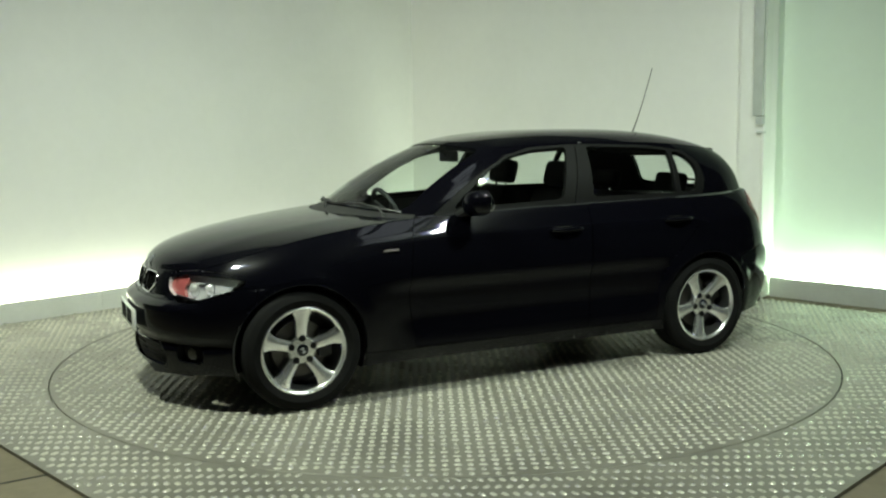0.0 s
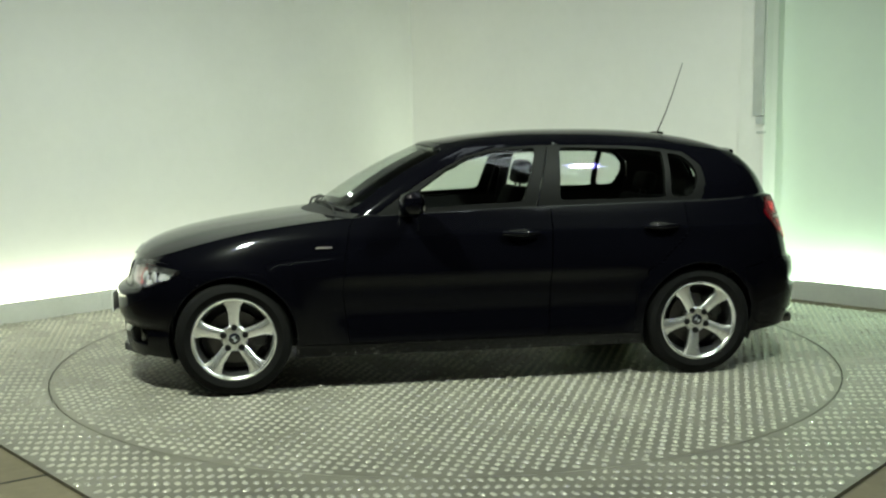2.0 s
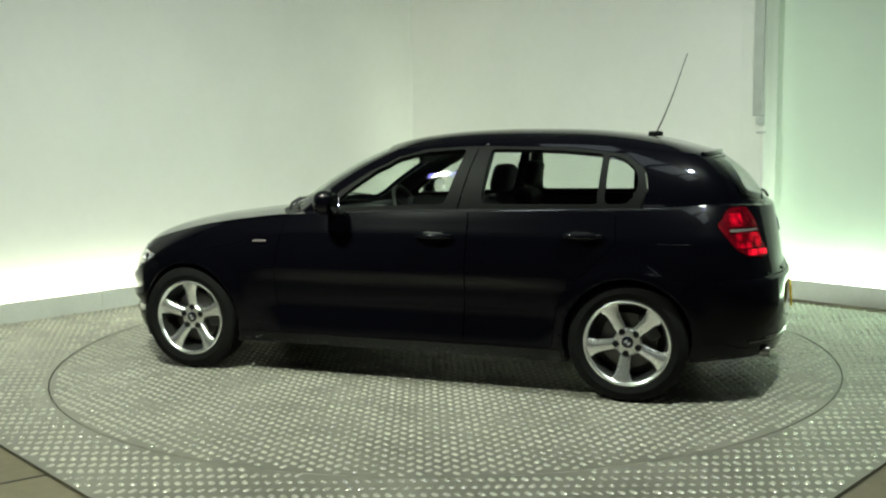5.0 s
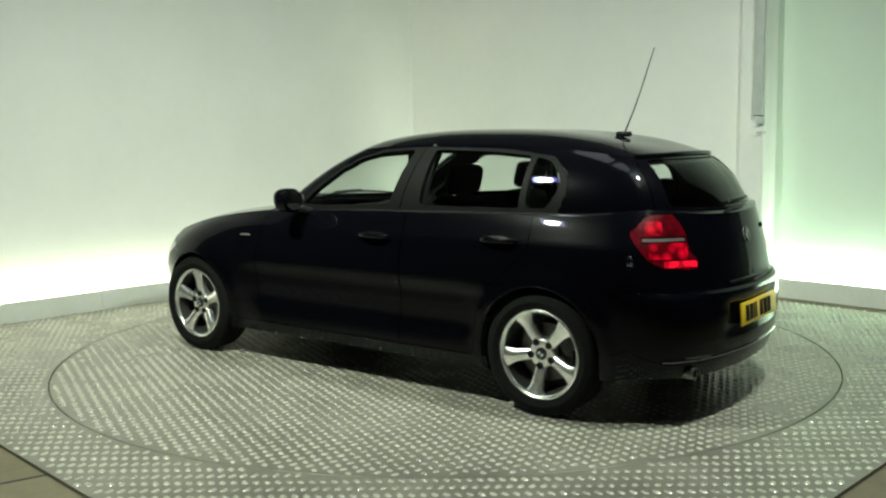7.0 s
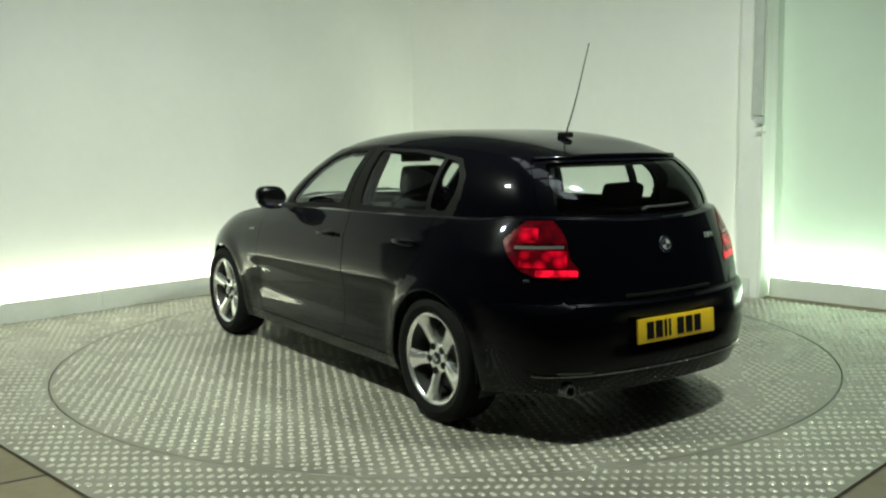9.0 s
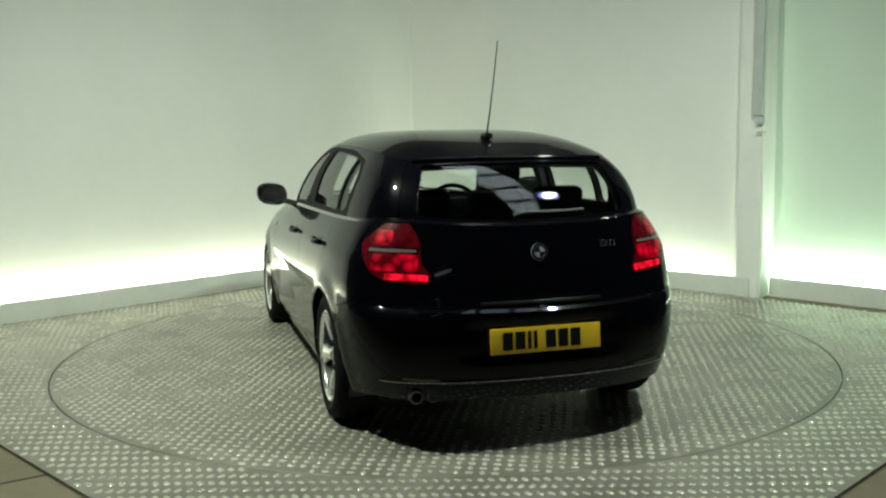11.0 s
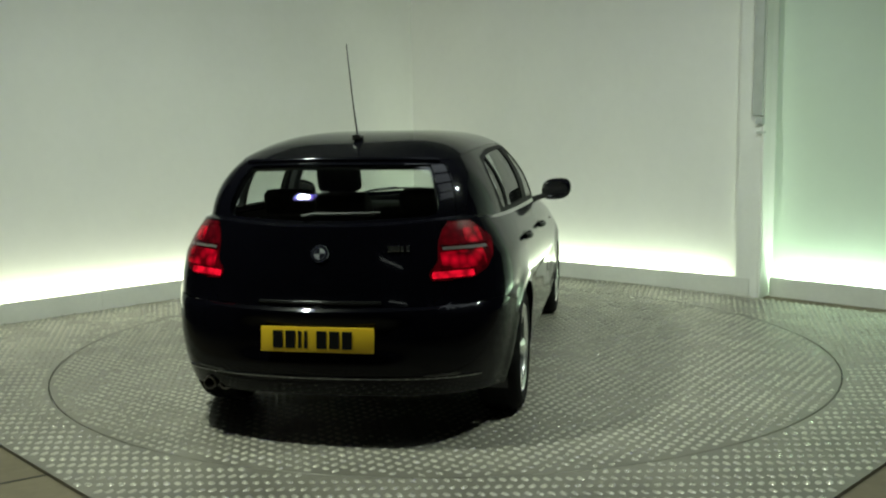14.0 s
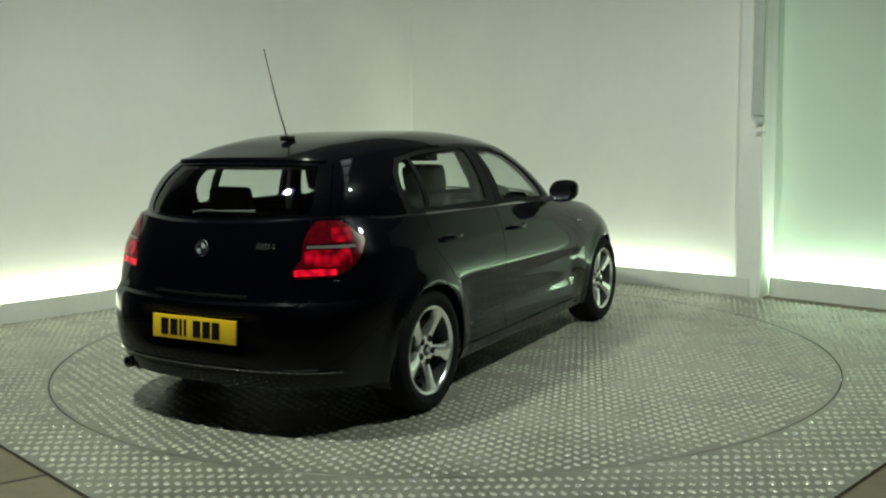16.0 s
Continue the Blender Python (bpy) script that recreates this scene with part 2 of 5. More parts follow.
wall("wall_south", slab(FAR_L, (FAR - FAR_L).normalized(), inward(FAR - FAR_L) * (1 if inward(FAR - FAR_L).dot(-FAR) > 0 else -1), (FAR - FAR_L).length, 0.2, -0.02, ROOF_Z), DARKHALL, "plain dark hall wall")
wall("wall_south_east", slab(FAR, (FAR_R - FAR).normalized(), -inward(FAR_R - FAR) if inward(FAR_R - FAR).dot(-FAR) < 0 else inward(FAR_R - FAR), (FAR_R - FAR).length, 0.2, -0.02, ROOF_Z), DARKHALL, "plain dark hall wall")
ceil = link_mesh("ceiling", prism([CORNER + Vector((0, 1, 0)), FAR_R + DIR_R, FAR + Vector((0, -1, 0)), FAR_L + DIR_L], ROOF_Z, ROOF_Z + 0.15), CEIL)
tagged(ceil, "plain painted hall ceiling", "ceiling", kind="structure")

# plinth boards that hide the cove tubes, in lengths with butt joints
PL_OFF, PL_T, PL_H = 0.11, 0.022, 0.15


def plinth(start, along, normal, lengths, label):
    at = 0.0
    for n in lengths:
        a = start + along * (at + 0.0015) + normal * PL_OFF
        bm = slab(a, along, normal, n - 0.003, PL_T, -0.016, PL_H)
        bmesh.ops.bevel(bm, geom=[e for e in bm.edges if min(v.co.z for v in e.verts) > 0.1], offset=0.004, segments=2, affect="EDGES")
        tagged(link_mesh("plinth", bm, PLINTH), label, "plinth", "plinth boards", "structure")
        at += n


plinth(CORNER + DIR_L * 0.11, DIR_L, N_L, [1.25, 2.44, 1.85], "low white plinth board hiding wall cove light")
plinth(CORNER + DIR_R * 0.14, DIR_R, N_R, [1.22, 2.44], "low white plinth board hiding wall cove light")
plinth(KINK + DIR_R2 * 0.175, DIR_R2, N_R2, [2.22], "low greenish white plinth board hiding cove light")

# pillar between the two right walls, with a conduit and its junction box
pil = new("pillar")
pil.location = CORNER + DIR_R * PILLAR_AT
tagged(pil, "boxed white pillar standing against the wall", "pillar", kind="structure")


def boxed(name, lo, hi, out, z0, z1, material, label=""):
    a = CORNER + DIR_R * lo
    bm = slab(a, DIR_R, N_R, hi - lo, -out, z0, z1)
    bmesh.ops.bevel(bm, geom=[e for e in bm.edges if abs(e.verts[0].co.z - e.verts[1].co.z) > 0.1], offset=0.006, segments=2, affect="EDGES")
    ob = part(name, bm, material, pil, label)
    ob.matrix_parent_inverse = Matrix.Translation(pil.location).inverted()
    return ob


boxed("casing", 3.812, 3.948, 0.125, -0.016, ROOF_Z, PILLAR)
boxed("edge_strip", 3.950, 4.043, 0.160, -0.016, ROOF_Z, PILLAR, "narrow bright white edge strip")
boxed("foot", 3.806, 3.944, 0.142, -0.014, 0.145, PLINTH, "white painted foot board")

cond = new("conduit")
cp = CORNER + DIR_R * 3.995 + N_R * 0.181
cond.matrix_world = Matrix.Translation(cp) @ pose(0, 0, 0, 0, 0, -39.2)
tagged(cond, "grey cable trunking with junction box on the pillar", "conduit", kind="structure")
part("trunking", box_bm(0.084, 0.038, ROOF_Z - 1.54, (0, 0, (ROOF_Z + 1.54) / 2), 0.008), STEEL_GREY, cond)
part("pipe", lathe([(0.0, 0.0), (0.014, 0.0), (0.014, 1.42), (0.0, 1.42)], 16, Matrix.Translation((0.048, 0, 0.02)) @ pose(0, 0, 0, 90)), PILLAR, cond, "lower pipe painted white")
part("junction_box", box_bm(0.060, 0.060, 0.065, (0.022, -0.006, 1.500), 0.012, 3), STEEL_GREY, cond, "small grey junction box")
part("pipe_clip", box_bm(0.066, 0.044, 0.020, (0.030, -0.002, 1.400), 0.006), STEEL_GREY, cond)

# joint across the concrete in front of the plates
jb = box_bm(2.2, 0.014, 0.002, (-1.1, 0, 0))
bmesh.ops.transform(jb, matrix=pose(-1.71, -2.33, -0.0155, 0, 0, 33), verts=jb.verts)
tagged(link_mesh("floor_joint", jb, GAPMAT), "dark open joint in the concrete floor", "floor joint", kind="structure")

# flood lamps under the ceiling
for eye, goal, watts, colour in FLOODS:
    fl = new("flood_lamp")
    fl.matrix_world = look(eye, goal) @ Matrix.Translation((0, 0, 0.03))
    tagged(fl, "white flood lamp with an added blue glow panel", "lamp", "flood lamps under the ceiling")
    part("housing", box_bm(0.46, 0.38, 0.10, (0, 0, 0.06), 0.015), STEEL_GREY, fl)
    # added glow panel, wider than the area lamp, for blue rims round highlights
    part("lens", box_bm(0.42, 0.34, 0.006, (0, 0, 0.006), 0.002), HALO_FACE, fl, "added blue glow panel that tints the highlights' rims")
    part("bracket", box_bm(0.03, 0.03, 0.45, (0, 0.10, 0.28), 0.004, m=pose(0, 0, 0, -30)), STEEL_GREY, fl)

# fluorescent batten in the dark hall behind the camera
for bx, by in ((-0.5, -7.6),):
    fb = new("fluorescent_batten")
    fb.location = (bx, by, 2.6)
    tagged(fb, "white fluorescent batten hanging under the ceiling", "lamp", "fluorescent battens")
    part("tray", box_bm(1.56, 0.12, 0.05, (0, 0, 0.05), 0.01), PILLAR, fb)
    part("tube", lathe([(0.0, -0.74), (0.019, -0.74), (0.019, 0.74), (0.0, 0.74)], 12, pose(0, 0, 0, 0, 0, 90)), TUBE, fb, "lit white tube")
    for o in (-0.6, 0.6):
        part("hanger", tube([(o, 0, 0.07), (o, 0, ROOF_Z - 2.6)], 0.006, 6), STEEL_GREY, fb)

# rooflight in the ceiling: panes between dark bars
for k in range(5):
    rl = new("rooflight")
    rl.matrix_world = pose(1.15, -2.1, ROOF_Z - 0.012, 0, 0, 35) @ pose(0, -1.2 + 0.8 * k, 0)
    tagged(rl, "pale translucent rooflight pane in a dark frame", "rooflight", "rooflight panes", "structure")
    part("pane", box_bm(0.62, 0.66, 0.012, (0, 0, 0), 0.0), SKYLITE, rl)
    for o in (-0.36, 0.36):
        part("bar", box_bm(0.07, 0.80, 0.05, (o, 0, -0.012), 0.006), DARKHALL, rl)
    part("bar", box_bm(0.64, 0.07, 0.05, (0, -0.39, -0.012), 0.006), DARKHALL, rl)

# ---------- tread plate surround and turntable ----------
TABLE_R = 2.47


def lattice_studs(inside, rot, dx, dy, long, wide, turn, size=3.2):
    """Raised teardrop studs on a staggered lattice, alternately turned."""
    verts, faces = [], []
    c, s = math.cos(rot), math.sin(rot)
    n = int(size / dy)
    shape = ((-0.019, 0, 0), (-0.010, -0.0062, 0), (0.010, -0.0062, 0), (0.019, 0, 0), (0.010, 0.0062, 0), (-0.010, 0.0062, 0),
             (-0.010, 0, 0.0052), (0.010, 0, 0.0052))
    topo = ((0, 1, 6), (1, 2, 7, 6), (2, 3, 7), (3, 4, 7), (4, 5, 6, 7), (5, 0, 6))
    for r in range(-n, n + 1):
        for k in range(-int(size / dx) - 1, int(size / dx) + 2):
            px, py = (k + 0.5 * (r % 2)) * dx, r * dy
            x, y = c * px - s * py, s * px + c * py
            if not inside(x, y):
                continue
            a = rot + (turn if r % 2 else -turn) + random.uniform(-0.06, 0.06)
            ca, sa = math.cos(a), math.sin(a)
            h = random.uniform(0.75, 1.1)
            base = len(verts)
            for vx, vy, vz in shape:
                verts.append((x + ca * vx * long - sa * vy * wide, y + sa * vx * long + ca * vy * wide, vz * h * 1.35))
            faces += [tuple(base + q for q in f) for f in topo]
    me = bpy.data.meshes.new("studs")
    me.from_pydata(verts, [], faces)
    me.update()
    for p in me.polygons:
        p.use_smooth = True
    return me


# square of plates round the table, with the round hole in it
def to_plan(a, b):
    """Plan point a metres towards the right wall's far end and b towards the left wall's far end, from the square's middle."""
    return Vector((a * 0.7071 + b * -0.7071, a * -0.7071 + b * -0.7071, 0))


surround = new("plate_surround")
tagged(surround, "square surround of worn steel tread plate", "floor plate", kind="structure")
REACH_A, REACH_B, REACH_BACK = 2.985, 2.862, 3.05
holes = 96
for q in range(4):
    bm = bmesh.new()
    inner, outer = [], []
    steps = [math.pi / 2 * (q + k / (holes // 4)) for k in range(holes // 4 + 1)]
    far_a, far_b = (REACH_A if q in (0, 3) else REACH_BACK), (REACH_B if q in (0, 1) else REACH_BACK)
    steps.append(math.atan2(far_b * (1 if q < 2 else -1), far_a * (1 if q in (0, 3) else -1)) % (2 * math.pi))
    for a in sorted(steps):
        ua, ub = math.cos(a), math.sin(a)
        inner.append(to_plan(ua * (TABLE_R + 0.004), ub * (TABLE_R + 0.004)))
        f = min(far_a / max(abs(ua), 1e-6), far_b / max(abs(ub), 1e-6))
        outer.append(to_plan(ua * f, ub * f))
    ring_i = [bm.verts.new(p) for p in inner]
    ring_o = [bm.verts.new(p) for p in outer]
    low_i = [bm.verts.new(p - Vector((0, 0, 0.016))) for p in inner]
    low_o = [bm.verts.new(p - Vector((0, 0, 0.016))) for p in outer]
    for k in range(len(inner) - 1):
        bm.faces.new((ring_i[k], ring_o[k], ring_o[k + 1], ring_i[k + 1]))
        bm.faces.new((ring_i[k], ring_i[k + 1], low_i[k + 1], low_i[k]))
        bm.faces.new((ring_o[k], ring_o[k + 1], low_o[k + 1], low_o[k]))
    bmesh.ops.recalc_face_normals(bm, faces=bm.faces)
    part("plate", bm, PLATE, surround)


def clear_of_plinth(x, y):
    p = Vector((x, y, 0))
    return (p - CORNER).dot(N_L) > 0.14 and (p - CORNER).dot(N_R) > 0.14 and (p - KINK).dot(N_R2) > 0.14


def in_square(x, y):
    a, b = (x - y) * 0.7071, (-x - y) * 0.7071
    return -REACH_BACK < a + 0.02 and a < REACH_A - 0.02 and -REACH_BACK < b + 0.02 and b < REACH_B - 0.02 and clear_of_plinth(x, y) and x * x + y * y > (TABLE_R + 0.022) ** 2


st = new("tread_studs", lattice_studs(in_square, 0.0, 0.046, 0.078, 1.15, 2.1, 1.05, size=4.3))
st.data.materials.append(STUD)
tagged(st, "raised polished studs on the steel tread plate, coloured pale for glint", "tread studs", kind="stuff")

pit = link_mesh("turntable_gap", lathe([(TABLE_R - 0.03, -0.0155), (TABLE_R + 0.03, -0.0155)], 96, pose(0, 0, 0, 90)), GAPMAT)
tagged(pit, "dark gap ring round the turntable", "gap", kind="structure")

table = new("turntable")
tagged(table, "round steel tread plate turntable set flush in floor", "turntable")
bm = lathe([(0.0, 0.0), (0.5, 0.0), (1.4, 0.0), (TABLE_R - 0.006, 0.0), (TABLE_R - 0.004, -0.002), (TABLE_R - 0.004, -0.014), (0.0, -0.014)], 128, pose(0, 0, 0, 90))
deck = part("deck", bm, PLATE, table)
st = new("tread_studs", lattice_studs(lambda x, y: x * x + y * y < (TABLE_R - 0.028) ** 2, 0.35, 0.078, 0.039, 1.08, 2.0, 0.785))
st.data.materials.append(STUD)
st.parent = table
tagged(st, "raised polished studs of the turntable, coloured pale for glint", kind="stuff")

# ---------- the car: surfaces ----------
HEADING0, RATE, CAR_OFF = 206.17, -9.047, (-0.0258, 0.1792)

# lower body from nose to tail (left half): its widest line x, y and its top edge x, y, z; the bottom edge follows the widest line
WIDEST = np.array([
    (2.062, 0.000), (2.053, 0.200), (2.003, 0.420), (1.908, 0.600), (1.785, 0.725), (1.620, 0.800), (1.330, 0.847),
    (1.000, 0.855), (0.700, 0.856), (0.400, 0.856), (0.000, 0.857), (-0.420, 0.858), (-0.900, 0.859), (-1.330, 0.859),
    (-1.600, 0.843), (-1.780, 0.812), (-1.915, 0.735), (-2.005, 0.610), (-2.075, 0.420), (-2.108, 0.200), (-2.117, 0.000)])
TOP_EDGE = np.array([
    (2.022, 0.000, 0.705), (2.008, 0.200, 0.710), (1.945, 0.420, 0.718), (1.830, 0.580, 0.736), (1.690, 0.662, 0.775),
    (1.500, 0.700, 0.828), (1.250, 0.722, 0.885), (0.950, 0.735, 0.930), (0.680, 0.747, 0.957), (0.400, 0.765, 0.970),
    (0.000, 0.778, 0.982), (-0.420, 0.784, 0.992), (-0.900, 0.778, 1.000), (-1.300, 0.762, 1.006), (-1.560, 0.735, 1.012),
    (-1.720, 0.692, 1.026), (-1.830, 0.625, 1.030), (-1.915, 0.520, 1.026), (-1.980, 0.380, 1.016), (-2.025, 0.200, 1.007),
    (-2.038, 0.000, 1.005)])
LOW_Z = 0.19 + 0.01 * np.clip((WIDEST[:, 0] - 1.5) / 0.2, 0, 1) + 0.05 * np.clip((-1.3 - WIDEST[:, 0]) / 0.6, 0, 1)
BOTTOM_EDGE = np.column_stack([WIDEST[:, 0] * np.where(np.abs(WIDEST[:, 0]) > 1.5, 0.978, 1.0), WIDEST[:, 1] * 0.942, LOW_Z])
WRAP = np.hstack([WIDEST, TOP_EDGE, BOTTOM_EDGE])
# glasshouse (left half): its base and its roof edge, x, y, z
GLASS_BASE = np.array([
    (0.880, 0.000, 0.985), (0.860, 0.250, 0.981), (0.790, 0.480, 0.970), (0.660, 0.660, 0.960), (0.550, 0.722, 0.964),
    (0.000, 0.758, 0.985), (-0.420, 0.765, 0.995), (-0.900, 0.760, 1.003), (-1.300, 0.744, 1.010), (-1.560, 0.714, 1.016),
    (-1.735, 0.658, 1.030), (-1.825, 0.590, 1.033), (-1.940, 0.400, 1.021), (-1.995, 0.200, 1.012), (-2.010, 0.000, 1.010)])
ROOF_EDGE = np.array([
    (0.180, 0.000, 1.374), (0.163, 0.185, 1.370), (0.115, 0.370, 1.357), (0.040, 0.550, 1.335), (-0.060, 0.577, 1.340),
    (-0.250, 0.592, 1.352), (-0.500, 0.600, 1.360), (-0.950, 0.594, 1.352), (-1.290, 0.578, 1.334), (-1.500, 0.556, 1.312),
    (-1.598, 0.533, 1.298), (-1.650, 0.495, 1.292), (-1.700, 0.360, 1.296), (-1.722, 0.180, 1.300), (-1.729, 0.000, 1.301)])
HOUSE = np.hstack([GLASS_BASE, ROOF_EDGE])
def spline(rows, q):
    """Smooth curve through the rows at row number q, mirrored past the ends on the car's middle."""
    n = len(rows)
    q = min(max(q, 0.0), n - 1.0)
    k = min(int(q), n - 2)
    f = q - k
    flip = np.array([-1.0 if j in FLIP[rows.shape[1]] else 1.0 for j in range(rows.shape[1])])
    a = rows[k - 1] if k > 0 else rows[1] * flip
    b, c = rows[k], rows[k + 1]
    d = rows[k + 2] if k + 2 < n else rows[n - 2] * flip
    return 0.5 * ((2 * b) + (c - a) * f + (2 * a - 5 * b + 4 * c - d) * f * f + (3 * b - a - 3 * c + d) * f ** 3)


FLIP = {8: (1, 3, 6), 6: (1, 4)}


def arc_table(rows, cols):
    q = np.linspace(0, len(rows) - 1, 600)
    p = np.array([spline(rows, v)[list(cols)] for v in q])
    s = np.concatenate([[0], np.cumsum(np.hypot(*np.diff(p, axis=0).T))])
    return q, p, s


WQ, WP, WS = arc_table(WRAP, (0, 1))
HQ, HP, HS = arc_table(HOUSE, (0, 1))
WLEN, HLEN = WS[-1], HS[-1]
HOUSE_H = 0.40


def s_at_x(x):
    return float(np.interp(-x, -WP[:, 0], WS))


def s_at_row(q):
    return float(np.interp(q, WQ, WS))


def h_at_row(q):
    return float(np.interp(q, HQ, HS))


def smooth(a, b, x):
    t = min(1.0, max(0.0, (x - a) / (b - a)))
    return t * t * (3 - 2 * t)


def wrap_limits(s):
    r = spline(WRAP, float(np.interp(s, WS, WQ)))
    return r[7], r[4]


def wrap_point(s, z, inset=0.0):
    """Lower body surface: s metres round from the nose, at height z."""
    q = float(np.interp(s, WS, WQ))
    mx, my, tx, ty, tz, bx, by, bz = spline(WRAP, q)
    e = spline(WRAP, min(q + 0.02, 20)) - spline(WRAP, max(q - 0.02, 0))
    t = Vector((e[0], e[1], 0)).normalized()
    n = Vector((-t.y, t.x, 0))                    # outward
    if n.dot(Vector((mx + 0.1, my, 0))) < 0:
        n = -n
    side = smooth(4.5, 6.5, q) * (1 - smooth(15.0, 17.0, q))
    tail = smooth(14.5, 17.5, q)
    nose = 1 - smooth(3.5, 6.0, q)
    zm = 0.60 * side + 0.50 * nose + 0.50 * tail + 0.0001
    zm = zm / (side + nose + tail + 0.0001)
    if z >= zm:
        f = min(1.0, (z - zm) / max(0.05, tz - zm))
        g = f ** (2.6 * (1 - tail) + 1.5 * tail)
        x, y, = mx + (tx - mx) * g, my + (ty - my) * g
    else:
        f = min(1.0, (zm - z) / max(0.05, zm - bz))
        g = f ** 2.2
        x, y = mx + (bx - mx) * g, my + (by - my) * g
    door = smooth(0.92, 0.66, x) * smooth(-1.10, -0.84, x) * side
    off = -0.022 * smooth(0.640, 0.575, z) * smooth(0.31, 0.45, z) * door   # hollow of the doors under a crisp crease
    off += 0.006 * math.exp(-((z - 0.86) / 0.035) ** 2) * side           # shoulder crease
    off += 0.016 * math.exp(-((z - 0.26) / 0.05) ** 2) * door            # sill bulge
    for ax in (1.33, -1.33):                                             # flared wheel arches
        d = math.hypot(x - ax, z - 0.316)
        off += 0.013 * math.exp(-((d - 0.36) / 0.045) ** 2) * side
    off += (0.030 * (1 - smooth(0.635, 0.66, z)) - 0.018 * smooth(0.61, 0.56, z) * smooth(0.40, 0.45, z) * smooth(17.9, 18.7, q)) * tail
    off -= 0.022 * math.exp(-((z - 0.365) / 0.03) ** 2) * nose           # bumper crease
    off -= 0.068 * smooth(0.545, 0.590, z) * (1 - smooth(1.9, 4.4, q))   # grille and lamps stand back over the bumper
    off -= inset
    p = Vector((x, max(0.0, y), z)) + n * off
    if q < 0.005 or q > 19.995:
        p.y = 0.0
    return p


def house_point(s, h, inset=0.0):
    """Glasshouse surface: s metres round the base from the windscreen's middle, h from 0 (belt) to HOUSE_H (roof edge)."""
    q = float(np.interp(s, HS, HQ))
    r = spline(HOUSE, q)
    b, t = Vector(r[:3]), Vector(r[3:])
    e = spline(HOUSE, min(q + 0.02, 14)) - spline(HOUSE, max(q - 0.02, 0))
    a = Vector(e[:3] + e[3:]).normalized()
    up = (t - b).normalized()
    n = up.cross(a).normalized()
    mid = (b + t) / 2
    if n.dot(Vector((mid.x + 0.6, mid.y, 0.3))) < 0:
        n = -n
    v = h / HOUSE_H
    p = b.lerp(t, v) + n * (0.034 * 4 * v * (1 - v) - inset)
    if q < 0.005 or q > 13.995:
        p.y = 0.0
    return p


def in_poly(p, poly):
    x, y = p
    hit = False
    for (x1, y1), (x2, y2) in zip(poly, poly[1:] + poly[:1]):
        if (y1 > y) != (y2 > y) and x < (x2 - x1) * (y - y1) / (y2 - y1) + x1:
            hit = not hit
    return hit


def rounded(poly, r, n=4):
    """Polygon with its corners rounded by about r."""
    out = []
    m = len(poly)
    for k in range(m):
        p, a, b = Vector(poly[k]), Vector(poly[k - 1]), Vector(poly[(k + 1) % m])
        ra = min(r, (a - p).length * 0.45)
        rb = min(r, (b - p).length * 0.45)
        s, e = p + (a - p).normalized() * ra, p + (b - p).normalized() * rb
        for j in range(n + 1):
            t = j / n
            q = s * (1 - t) ** 2 + p * 2 * t * (1 - t) + e * t * t
            out.append((q.x, q.y))
    return out


